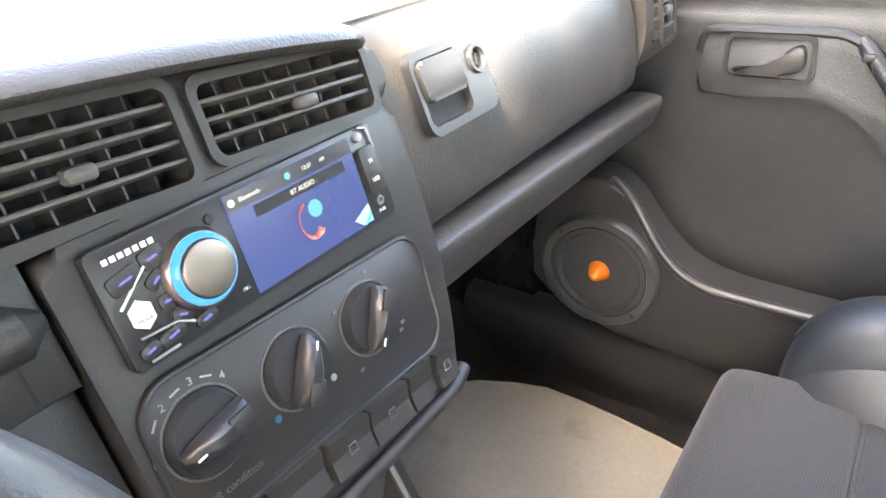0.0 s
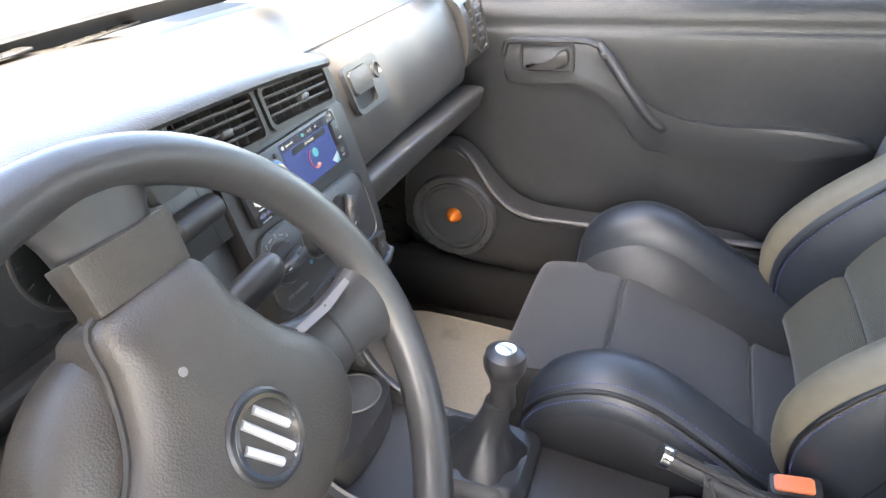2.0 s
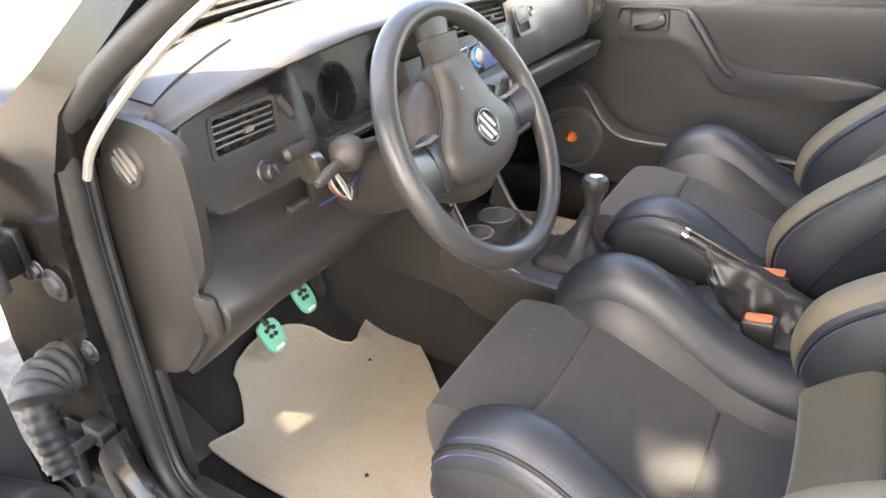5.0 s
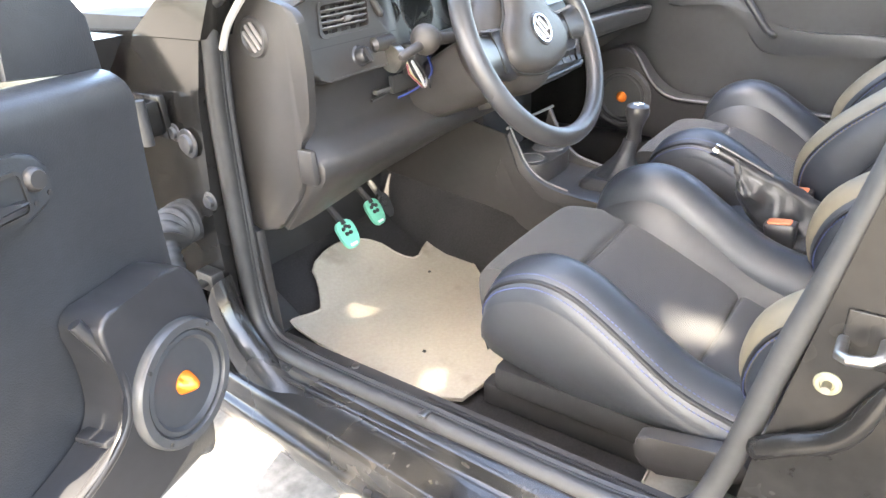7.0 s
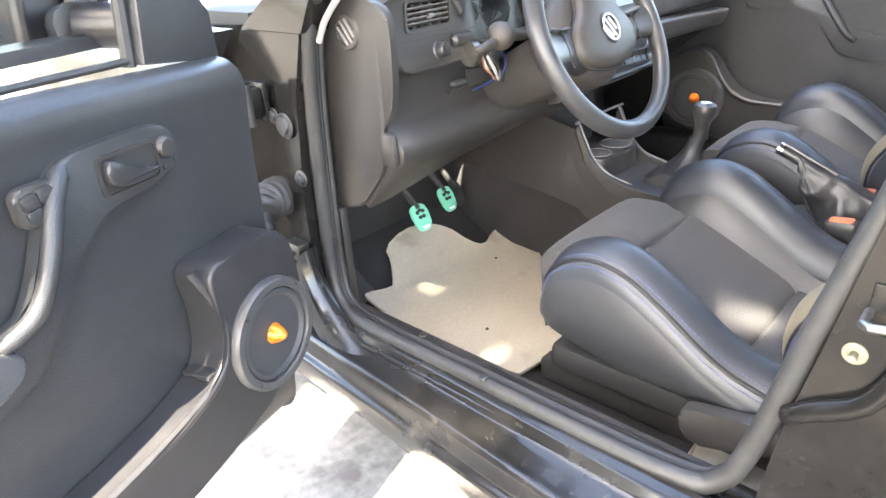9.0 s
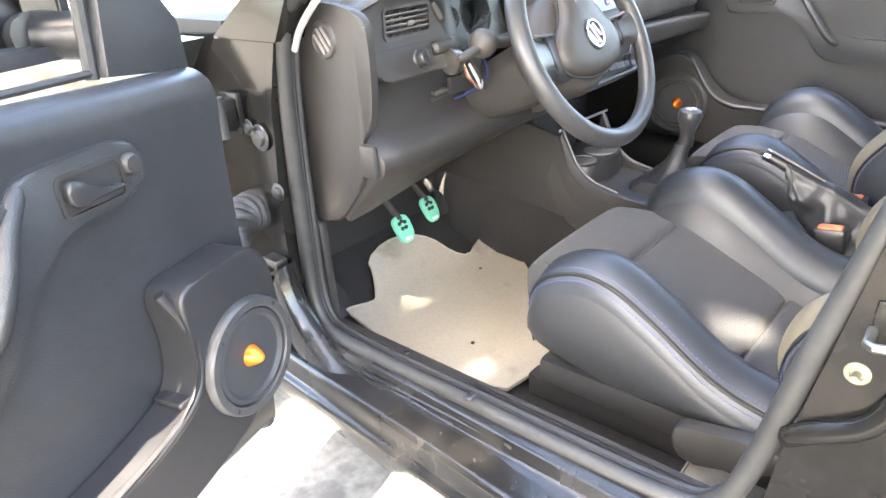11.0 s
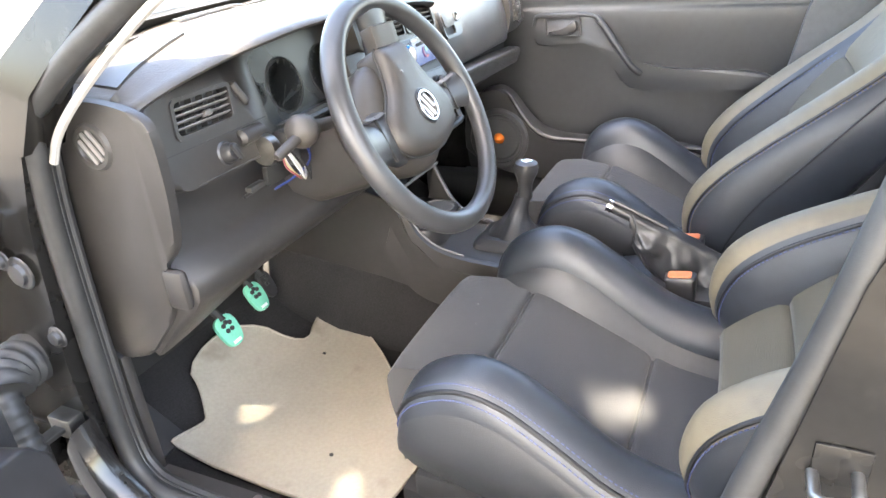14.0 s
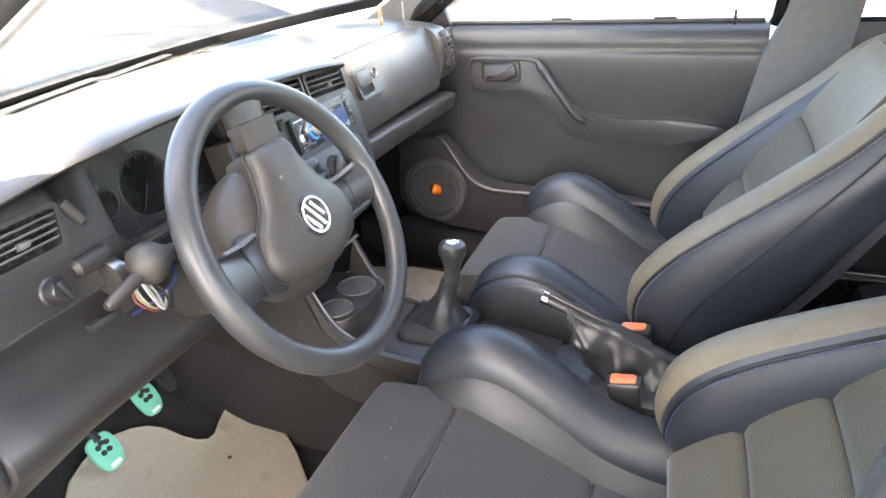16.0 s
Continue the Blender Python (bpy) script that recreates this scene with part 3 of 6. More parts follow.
# the wheel stands upside down: its bottom spoke points up
hub = [(p[0], p[1]) for p in spline([(0.012, 0.107), (0.046, 0.104), (0.053, 0.076), (0.068, 0.042), (0.090, 0.014), (0.096, -0.016), (0.079, -0.043), (0.036, -0.058), (0.003, -0.061), (-0.032, -0.058), (-0.074, -0.045), (-0.090, -0.018), (-0.079, 0.014), (-0.049, 0.043), (-0.033, 0.076), (-0.024, 0.104), (0.012, 0.107)], 4)[:-1]]
part("airbag_cover", loft(bmesh.new(), [[(0.004 + (x - 0.004) * k, 0.012 + (y - 0.012) * k, z) for x, y in hub] for k, z in ((0.98, -0.04), (1.0, -0.010), (0.992, -0.003), (0.965, 0.003), (0.90, 0.008), (0.72, 0.012), (0.4, 0.0135), (0.05, 0.014))]), M_HUB, wheel, "grained dusty black hub cover", sharp=60)
part("cover_seam", tube(bmesh.new(), [(0.004 + (x - 0.004) * 1.006, 0.012 + (y - 0.012) * 1.006, -0.006) for x, y in hub], 0.0022, 6, closed=True), M_DARK, wheel)
lathe(bm := bmesh.new(), [(0.050, -0.11), (0.072, -0.095), (0.086, -0.065), (0.090, -0.042), (0.088, -0.026), (0.078, -0.014), (0.06, -0.010), (0.0001, -0.008)], 48, m=Matrix.Translation((-0.006, 0.008, 0)))
part("hub_shell", bm, M_HUB, wheel, "smooth black hub back shell", sharp=60)
for ang, off, w0, w1 in ((1, -0.004, 0.045, 0.026), (179, 0.010, 0.052, 0.033), (88, -0.010, 0.046, 0.031)):
    m = Matrix.Rotation(radians(ang), 4, "Z") @ T(0, off)
    bm = bmesh.new()
    rings = [soften([(x, -w, z0), (x, w, z0), (x, w * 0.92, z1), (x, -w * 0.92, z1)], 2) for x, w, z0, z1 in spline([(0.03, w0, -0.055, -0.010), (0.08, 0.55 * w0 + 0.45 * w1, -0.042, -0.004), (0.11, w1, -0.032, 0.001), (0.138, w1 * 1.04, -0.022, 0.005), (0.158, w1 * 1.35, -0.014, 0.009), (0.173, w1 * 1.9, -0.006, 0.010)], 3)]
    sp = part("spoke", loft(bm, rings, m=m), M_WHEEL, wheel, sharp=60)
    if ang == 88:
        part("spoke_inlay", loft(bmesh.new(), [soften([(x, -w, -0.02), (x, -w, z - 0.003), (x, -w + 0.004, z), (x, w - 0.004, z), (x, w, z - 0.003), (x, w, -0.02)], 1) for x, w, z in ((0.1035, 0.0325, -0.001), (0.105, 0.0330, 0.002), (0.120, 0.0335, 0.0055), (0.134, 0.0345, 0.008), (0.1355, 0.0340, 0.006))], m=m), M_HUB, sp, "smooth black inlay")
    else:
        sg = -1 if ang > 90 else 1
        part("spoke_accent", loft(bmesh.new(), [[(0.078, sg * (w1 - 0.002), -0.002), (0.078, sg * (w1 + 0.002), -0.008), (0.078, sg * w1, -0.014)], [(0.110, sg * (w1 - 0.004), 0.0045), (0.112, sg * (w1 + 0.001), 0.000), (0.112, sg * (w1 - 0.003), -0.008)], [(0.140, sg * (w1 - 0.001), 0.007), (0.141, sg * (w1 + 0.003), 0.004), (0.141, sg * w1, -0.003)]], m=m), M_VENT, sp, "thin silver accent")
        part("spoke_seam", box(bmesh.new(), (0.112, 0, 0.0), (0.0018, 2 * w1, 0.004), 0, m=m @ T(0, 0, 0.0)), M_DARK, sp)
TURNED = Matrix.Translation((0.006, 0.003, 0.0025)) @ Matrix.Rotation(radians(-165), 4, "Z")
lathe(bm := bmesh.new(), [(0.0001, 0.010), (0.0235, 0.011), (0.026, 0.013), (0.0275, 0.012), (0.0285, 0.006)], 40, m=TURNED)
badge = part("badge", bm, M_GLOSS, wheel, "round chrome badge")
lathe(bm := bmesh.new(), [(0.0205, 0.010), (0.021, 0.0145), (0.0235, 0.0145), (0.0245, 0.010)], 40, m=TURNED)
part("badge_ring", bm, M_CHROME, badge)
for q in (((-0.014, 0.009), (-0.007, -0.016)), ((-0.005, 0.0185), (0.004, -0.0185)), ((0.006, 0.016), (0.014, -0.009))):
    part("badge_bar", tube(bmesh.new(), [(*q[0], 0.0115), (*q[1], 0.0115)], 0.0028, 6, m=TURNED), M_SATIN, badge)
loft(bm := bmesh.new(), [soften([(-w, -h0, z), (w, -h0, z), (w, h1, z), (-w, h1, z)], 2) for z, w, h0, h1 in ((-0.034, 0.045, 0.05, 0.045), (-0.06, 0.06, 0.065, 0.05), (-0.14, 0.06, 0.065, 0.05), (-0.27, 0.05, 0.05, 0.045))])
part("column_shroud", bm, M_PANEL, wheel, "black steering column shroud")
lathe(bm := bmesh.new(), [(0.0001, 0.0), (0.0026, 0.0), (0.0026, 0.001), (0.0001, 0.0012)], 12, m=Matrix.Translation((-0.010, 0.062, 0.0125)))
part("paint_fleck", bm, M_SLAT, wheel, "small pale fleck of paint")
# stalk with a rounded grip, and loose wiring under the column
tube(bm := bmesh.new(), spline([(-0.04, 0.045, -0.09), (-0.10, 0.050, -0.085), (-0.138, 0.054, -0.080), (-0.162, 0.055, -0.077), (-0.182, 0.054, -0.076)], 3), [0.008, 0.008, 0.008, 0.009, 0.009, 0.010, 0.014, 0.020, 0.0225, 0.0235, 0.022, 0.016, 0.004], 16)
tube(bm, [(-0.172, 0.050, -0.078), (-0.195, 0.046, -0.078), (-0.222, 0.041, -0.078), (-0.228, 0.040, -0.078)], [0.008, 0.0075, 0.007, 0.004], 10)
part("stalk", bm, M_HUB, wheel, "dusty grey column stalk with round grip")
tube(bm := bmesh.new(), spline([(0.04, 0.035, -0.09), (0.085, 0.040, -0.085), (0.115, 0.043, -0.08), (0.155, 0.046, -0.075), (0.172, 0.047, -0.073)], 3), [0.009, 0.009, 0.009, 0.010, 0.011, 0.013, 0.016, 0.017, 0.017, 0.017, 0.016, 0.013, 0.005], 14, flat=0.75)
part("stalk", bm, M_PANEL, wheel, "grey-black column stalk with rounded grip")

# ---- dashboard ----
dash = thing("dashboard", "black grained plastic dashboard with instrument hood", "dashboard", kind="structure")


def words(text, size, mat, parent, m, name="lettering"):
    c = bpy.data.curves.new(name, "FONT")
    c.body, c.size, c.extrude, c.align_x, c.align_y = text, size, 0.00015, "CENTER", "CENTER"
    c.resolution_u = 3
    tmp = new("tmp", c)
    bpy.context.view_layer.update()
    me = bpy.data.meshes.new_from_object(tmp)
    bpy.data.objects.remove(tmp)
    me.transform(m)
    me.materials.clear()
    me.materials.append(mat)
    ob = new(name, me)
    ob.parent = parent
    return ob


def bar(parent, m, w, h, mat, d=0.0005, name="printed_bar"):
    return part(name, box(bmesh.new(), (0, 0, d / 2), (w, h, d), 0, m=m), mat, parent)


def dash_ring(x, zt, yb, zb, yf, yw):
    return [(x, yw, 0.62), (x, yw, zt - 0.02), (x, yw - 0.03, zt), (x, 0.18, zt + 0.004), (x, 0.07, 0.5 * (zt + zb) + 0.006), (x, yb + 0.03, zb + 0.001), (x, yb + 0.012, zb - 0.001), (x, yb + 0.003, zb - 0.004), (x, yb + 0.001, zb - 0.008), (x, yb + 0.004, zb - 0.012), (x, yb + 0.02, zb - 0.013), (x, yf, zb - 0.015), (x, yf + 0.01, 0.70), (x, yf + 0.05, 0.62)]


keys = [(-0.657, 0.886, 0.050, 0.876, 0.075, 0.21), (-0.650, 0.898, 0.040, 0.888, 0.075, 0.215), (-0.60, 0.915, 0.026, 0.906, 0.075, 0.235), (-0.52, 0.930, 0.010, 0.923, 0.085, 0.255), (-0.45, 0.938, -0.008, 0.934, 0.085, 0.27), (-0.35, 0.942, -0.020, 0.942, 0.085, 0.285), (-0.2, 0.942, -0.024, 0.940, 0.085, 0.30),
        (-0.05, 0.938, -0.022, 0.931, 0.085, 0.30), (0.05, 0.93, -0.016, 0.919, 0.085, 0.30), (0.088, 0.925, -0.006, 0.911, 0.085, 0.295), (0.102, 0.915, 0.018, 0.902, 0.085, 0.295), (0.110, 0.900, 0.06, 0.885, 0.09, 0.295)]
pad = part("dash_pad", loft(bmesh.new(), [dash_ring(*k) for k in spline(keys, 4)]), M_DASH, dash, "grained soft black upper pad", sharp=60)
# lid in the pad at the driver's end
LID = [[Vector((-0.640, 0.070, 0)).lerp(Vector((-0.478, 0.108, 0)), k / 10).lerp(Vector((-0.632, 0.165, 0)).lerp(Vector((-0.46, 0.175, 0)), k / 10), q / 6) for k in range(11)] for q in range(7)]
bm = bmesh.new()


def pad_z(x, y):
    zt, zb = np.interp(x, [k[0] for k in keys], [k[1] for k in keys]), np.interp(x, [k[0] for k in keys], [k[3] for k in keys])
    return float(np.interp(y, [0.03, 0.07, 0.18, 0.27], [zb + 0.001, 0.5 * (zt + zb) + 0.006, zt + 0.004, zt]))


loft(bm, [[(p.x, p.y, pad_z(p.x, p.y) + 0.0045) for p in row] + [(p.x, p.y, pad_z(p.x, p.y) - 0.004) for p in reversed(row)] for row in LID])
part("speaker_lid", bm, M_PANEL, dash, "smooth grey-black lid")

# demister slots along the windscreen
for x0, y0 in ((-0.50, 0.178), (-0.32, 0.205), (-0.14, 0.232), (0.03, 0.255)):
    bm = bmesh.new()
    m = Matrix.Translation((x0, y0, pad_z(x0, y0) + 0.0035)) @ Matrix.Rotation(radians(10.5), 4, "Z")
    fr = part("demister_vent", frame_plate(bm, rounded(0.175, 0.018, 0.004), rounded(0.168, 0.010, 0.003), 0.0014, m=m), M_PANEL, dash)
    # flat dark strip: the shade of an open slot as colour
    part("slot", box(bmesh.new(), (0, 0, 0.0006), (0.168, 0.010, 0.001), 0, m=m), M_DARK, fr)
    for k in range(7):
        part("slat", box(bmesh.new(), (-0.072 + 0.024 * k, 0, 0.0015), (0.003, 0.010, 0.002), 0, m=m), M_PANEL, fr)
# passenger side pad with the glove box door
bm = bmesh.new()
prs = lambda x, dz, yw: [(x, yw, 0.60), (x, yw, 0.915 + dz), (x, 0.20, 0.912 + dz), (x, 0.085, 0.904 + dz), (x, 0.060, 0.899 + dz), (x, 0.06, 0.70)]
loft(bm, [prs(x, dz, yw) for x, dz, yw in ((0.106, 0, 0.295), (0.2, 0, 0.29), (0.4, 0, 0.265), (0.50, -0.002, 0.24), (0.56, -0.006, 0.225))])
part("passenger_pad", bm, M_DASH, dash, sharp=50)
bm = bmesh.new()
prof = soften([(0, 0.056, 0.897), (0, 0.040, 0.895), (0, 0.026, 0.880), (0, 0.013, 0.850), (0, 0.003, 0.81), (0, 0.0, 0.775), (0, 0.004, 0.748), (0, 0.03, 0.742), (0, 0.056, 0.742)], 2, False)
loft(bm, [[(x, p.y + dy, p.z) for p in prof] for x, dy in ((0.108, 0.012), (0.112, 0.008), (0.3, 0.008), (0.5, 0.005), (0.548, 0.004), (0.553, 0.008))])
glove = part("glove_box_door", bm, M_DASH, dash, "grained black glove box door", sharp=60)
# handle plate, paddle and lock
G = axes((0.196, 0.0175, 0.847), (1, 0, 0), (0, 0.33, 0.944), (0, -0.944, 0.33))
hp = part("handle_plate", frame_plate(bmesh.new(), rounded(0.088, 0.060, 0.010), rounded(0.052, 0.047, 0.007, cx=-0.014), 0.008, m=G), M_GLOSS, glove, "smooth black handle plate")
# dark sheet paints the shade behind the paddle
part("handle_well_shade", slab(bmesh.new(), rounded(0.052, 0.047, 0.007, cx=-0.014), 0.002, m=G), M_DARK, hp)
part("paddle", slab(bmesh.new(), rounded(0.049, 0.029, 0.005, cx=-0.014, cy=0.008), 0.011, 0.003, m=G), M_PANEL, hp, "grey-black pull paddle")
lathe(bm := bmesh.new(), [(0.0001, 0.008), (0.007, 0.008), (0.0085, 0.011), (0.0105, 0.011), (0.011, 0.006)], 24, m=G @ T(0.031, 0.009))
lock = part("lock", bm, M_GLOSS, hp)
bar(lock, G @ T(0.031, 0.009, 0.0082) @ Matrix.Rotation(radians(75), 4, "Z"), 0.010, 0.0018, M_DARK, name="key_slot")
# passenger end vent
bm = bmesh.new()
prs = lambda x, dz, yw: soften([(x, yw, 0.60), (x, yw, 0.910 + dz), (x, 0.15, 0.908 + dz), (x, 0.06, 0.900 + dz), (x, 0.020, 0.888 + dz), (x, 0.002, 0.855 + dz), (x, -0.002, 0.80), (x, 0.010, 0.765), (x, 0.05, 0.75), (x, 0.08, 0.70)], 1)
loft(bm, [prs(x, dz, yw) for x, dz, yw in ((0.556, -0.004, 0.225), (0.60, -0.006, 0.215), (0.64, -0.012, 0.20), (0.657, -0.03, 0.19))])
cap = part("end_cap", bm, M_DASH, dash, sharp=50)


def vent(name, m, w, h, slats, fins, parent, depth=0.026, tab=True, slant=0.0, label="black air vent with slats", host=None):
    """Local x along the slats, y up, z out of the face; a recess, its frame, slats, fins and a thumb tab."""
    sk = Matrix.Identity(4)
    sk[0][1] = slant
    m = m @ sk
    cut(host or parent, slab(bmesh.new(), rounded(w, h, 0.006), depth + 0.02, m=m @ T(0, 0, -depth)))
    fr = part(name, frame_plate(bmesh.new(), rounded(w + 0.010, h + 0.010, 0.009), rounded(w, h, 0.006), 0.004, m=m), M_PANEL, parent, label)
    # near-black back adds to the shade in the recess
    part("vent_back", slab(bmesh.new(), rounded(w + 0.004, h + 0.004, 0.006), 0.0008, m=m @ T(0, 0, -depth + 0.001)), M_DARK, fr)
    for k in range(fins):
        x = -w / 2 + w * (k + 1) / (fins + 1)
        part("fin", box(bmesh.new(), (0, 0, 0), (0.0014, h, 0.012), 0, m=m @ T(x, 0, -0.013) @ Matrix.Rotation(radians(18), 4, "Y")), M_PANEL, fr)
    for k in range(slats):
        y = -h / 2 + h * (k + 1) / (slats + 1)
        part("slat", box(bmesh.new(), (0, 0, 0), (w, 0.0026, 0.011), 0.0012, m=m @ T(0, y, -0.0035) @ Matrix.Rotation(radians(-12), 4, "X")), M_VENT, fr)
    if tab:
        part("thumb_tab", box(bmesh.new(), (0.06 * w, -0.1 * h, 0.001), (0.015, 0.008, 0.010), 0.003, m=m), M_VENT, fr)
    return fr


vent("side_vent", axes((0.603, -0.0045, 0.835), (0.998, 0.05, 0), (-0.02, 0.14, 0.99), (0.05, -0.99, 0.14)), 0.046, 0.082, 5, 1, dash, host=cap, depth=0.02)

# padded shelf lip
bm = bmesh.new()
loft(bm, [soften([(x, 0.05, zt), (x, 0.004, zt), (x, -0.004, zt - 0.006), (x, 0.002, 0.5 * (zt + zb)), (x, 0.012, zb), (x, 0.05, zb)], 2) for x, zt, zb in ((0.120, 0.745, 0.685), (0.3, 0.738, 0.682), (0.5, 0.728, 0.676), (0.630, 0.720, 0.672))])
part("shelf_lip", bm, M_DASH, dash, "padded black shelf lip under the glove box")
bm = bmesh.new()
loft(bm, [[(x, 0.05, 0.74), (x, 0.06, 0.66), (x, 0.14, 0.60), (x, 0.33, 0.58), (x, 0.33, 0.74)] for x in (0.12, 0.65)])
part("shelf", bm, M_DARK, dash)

# knee panel and the open wiring bay above it
bm = bmesh.new()
loft(bm, [[(x, 0.12, 0.77), (x, 0.075, 0.765), (x, 0.062, 0.70), (x, 0.050 + k, 0.680), (x, 0.020 + k, 0.664), (x, 0.013 + k, 0.650), (x, 0.016 + k, 0.632), (x, 0.030 + k, 0.612), (x, 0.115, zb), (x, 0.14, zb + 0.02)] for x, k, zb in ((-0.660, 0.012, 0.530), (-0.652, 0.0, 0.527), (-0.60, 0.0, 0.530), (-0.4, 0.0, 0.555), (-0.13, 0.0, 0.575))])
part("knee_panel", bm, M_PANEL, dash, "black plastic knee panel", sharp=45)
bm = bmesh.new()
box(bm, (-0.665, 0.034, 0.655), (0.016, 0.035, 0.058), 0.008)
part("panel_end", bm, M_PANEL, dash)
side = round_poly([(0.010, 0.880), (0.06, 0.895), (0.16, 0.90), (0.21, 0.86), (0.205, 0.52), (0.128, 0.525), (0.045, 0.62), (0.055, 0.68), (0.016, 0.71), (0.004, 0.78), (0.003, 0.85)], 0.03)
sc = part("side_cover", slab(bmesh.new(), side, 0.014, 0.006, m=axes((-0.655, 0, 0), (0, 1, 0), (0, 0, 1), (-1, 0, 0))), M_PANEL, dash, "smooth black end cover")
SV = axes((-0.669, 0.103, 0.842), (0, -1, 0), (0, 0, 1), (-1, 0, 0))
lathe(bm := bmesh.new(), [(0.020, 0.0), (0.022, 0.004), (0.027, 0.004), (0.030, 0.0)], 32, m=SV)
rv = part("round_vent", bm, M_PANEL, sc, "round demister vent with slats")
lathe(bm := bmesh.new(), [(0.0001, 0.0008), (0.021, 0.0008), (0.021, 0.0)], 32, m=SV)
# flat dark disc stands in for the shade behind the slats
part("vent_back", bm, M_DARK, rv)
for k in range(3):
    o = -0.011 + 0.011 * k
    part("slat", box(bmesh.new(), (0, 0, 0.002), (2 * math.sqrt(0.021 ** 2 - o * o), 0.0055, 0.004), 0.001, m=SV @ Matrix.Rotation(radians(-52), 4, "Z") @ T(0, o), seg=1), M_SLAT, rv, "dusty pale slat")

# left vent and switch panel, leaning back like the rest of the face
LP = axes((-0.545, 0.030, 0.828), (1, -0.02, 0), (0, 0.24, 0.971), (0, -0.971, 0.24))
face = round_poly([(-0.105, 0.0), (-0.100, 0.050), (-0.07, 0.068), (0.06, 0.086), (0.104, 0.092), (0.104, -0.056), (-0.07, -0.058), (-0.098, -0.045)], 0.014)
sp = part("switch_panel", slab(bmesh.new(), face, 0.024, 0.007, m=LP @ T(0, 0, -0.022), seg=3), M_PANEL, dash, "black vent and light switch panel")
vent("air_vent", LP @ T(-0.006, 0.029, 0.0016), 0.098, 0.040, 4, 4, sp, slant=0.25, depth=0.018)
bar(sp, LP @ T(0.0, -0.008, 0.002), 0.198, 0.0012, M_DARK, name="joint")
bar(sp, LP @ T(0.02, -0.0545, 0.002), 0.165, 0.0016, M_DIAL, 0.0012, name="trim_line")
lathe(bm := bmesh.new(), [(0.0001, 0.016), (0.010, 0.016), (0.0125, 0.013), (0.014, 0.002), (0.0165, 0.0)], 28, m=LP @ T(0.004, -0.032, 0.002))
kn = part("light_switch", bm, M_GLOSS, sp, "round rotary light switch")
part("grip", box(bmesh.new(), (0, 0, 0.018), (0.006, 0.024, 0.008), 0.002, m=LP @ T(0.004, -0.032, 0.002) @ Matrix.Rotation(radians(20), 4, "Z")), M_GLOSS, kn)
part("roller_switch", tube(bmesh.new(), [(0.032, -0.022, 0.004), (0.036, -0.022, 0.005), (0.076, -0.022, 0.005), (0.080, -0.022, 0.004)], [0.006, 0.0115, 0.0115, 0.006], 16, m=LP), M_PANEL, sp, "rounded roller switch")
part("vent_wheel", tube(bmesh.new(), [(0.056, 0.050, 0.002), (0.058, 0.049, 0.004), (0.070, 0.022, 0.004), (0.072, 0.018, 0.002)], [0.003, 0.006, 0.006, 0.003], 12, m=LP), M_PANEL, sp)

# instrument cluster
CL = axes((-0.285, 0.052, 0.845), (1, 0, 0), (0, 0.20, 0.98), (0, -0.98, 0.20))
outer = round_poly([(-0.172, 0.075), (-0.10, 0.100), (0.10, 0.100), (0.165, 0.085), (0.165, -0.065), (-0.165, -0.07)], 0.03)
inner = round_poly([(-0.158, 0.050), (-0.10, 0.074), (0.10, 0.074), (0.150, 0.058), (0.148, -0.048), (-0.150, -0.052)], 0.03)
cl = part("cluster_bezel", frame_plate(bmesh.new(), outer, inner, 0.026, m=CL @ T(0, 0, -0.012)), M_PANEL, dash, "black instrument cluster bezel")
lens = part("cluster_lens", slab(bmesh.new(), inner, 0.004, m=CL @ T(0, 0, -0.010)), M_LENS, cl, "dark dials behind a clear lens")
for x, r in ((-0.062, 0.043), (0.052, 0.043), (-0.128, 0.018)):
    lathe(bm := bmesh.new(), [(r - 0.003, 0.0), (r - 0.002, 0.0012), (r, 0.0012), (r + 0.001, 0.0)], 40, m=CL @ T(x, -0.002, -0.006))
    part("dial_ring", bm, M_DARK, lens)
    for k in range(11 if r > 0.03 else 5):
        an = radians(220 - 26 * k) if r > 0.03 else radians(200 - 40 * k)
        bar(lens, CL @ T(x, -0.002, -0.006) @ Matrix.Rotation(an, 4, "Z") @ T(r * 0.82, 0), 0.006, 0.0012, M_DIAL, name="dial_mark")
    bar(lens, CL @ T(x, -0.002, -0.0052) @ Matrix.Rotation(radians(235), 4, "Z") @ T(r * 0.4, 0), r * 0.85, 0.0014, M_DIAL, name="needle")
part("cluster_lip", tube(bmesh.new(), [(-0.16, -0.062, 0.012), (0.155, -0.060, 0.012)], 0.006, 8, m=CL), M_PANEL, cl)

# ---- centre stack ----
S = axes((-0.0055, 0.0095, 0.851), (1, 0, 0), (0, 0.26, 0.966), (0, -0.966, 0.26))
lower = round_poly([(0.1265, 0.0075), (0.1290, -0.05), (0.1290, -0.10), (0.121, -0.149), (0.106, -0.196), (0.04, -0.203), (-0.104, -0.203), (-0.104, -0.18), (-0.104, 0.0075)], 0.012)
st = part("centre_stack", slab(bmesh.new(), lower, 0.06, 0.007, m=S @ T(0, 0, -0.060), seg=3), M_PANEL, dash, "black plastic centre stack", sharp=40)
upper = round_poly([(0.1265, 0.0082), (0.1285, 0.030), (0.119, 0.047), (0.05, 0.062), (-0.086, 0.074), (-0.16, 0.084), (-0.18, 0.078), (-0.18, 0.0082)], 0.012)
sv = part("vent_surround", slab(bmesh.new(), upper, 0.06, 0.004, m=S @ T(0, 0, -0.058), seg=2), M_PANEL, dash, "black centre vent surround")
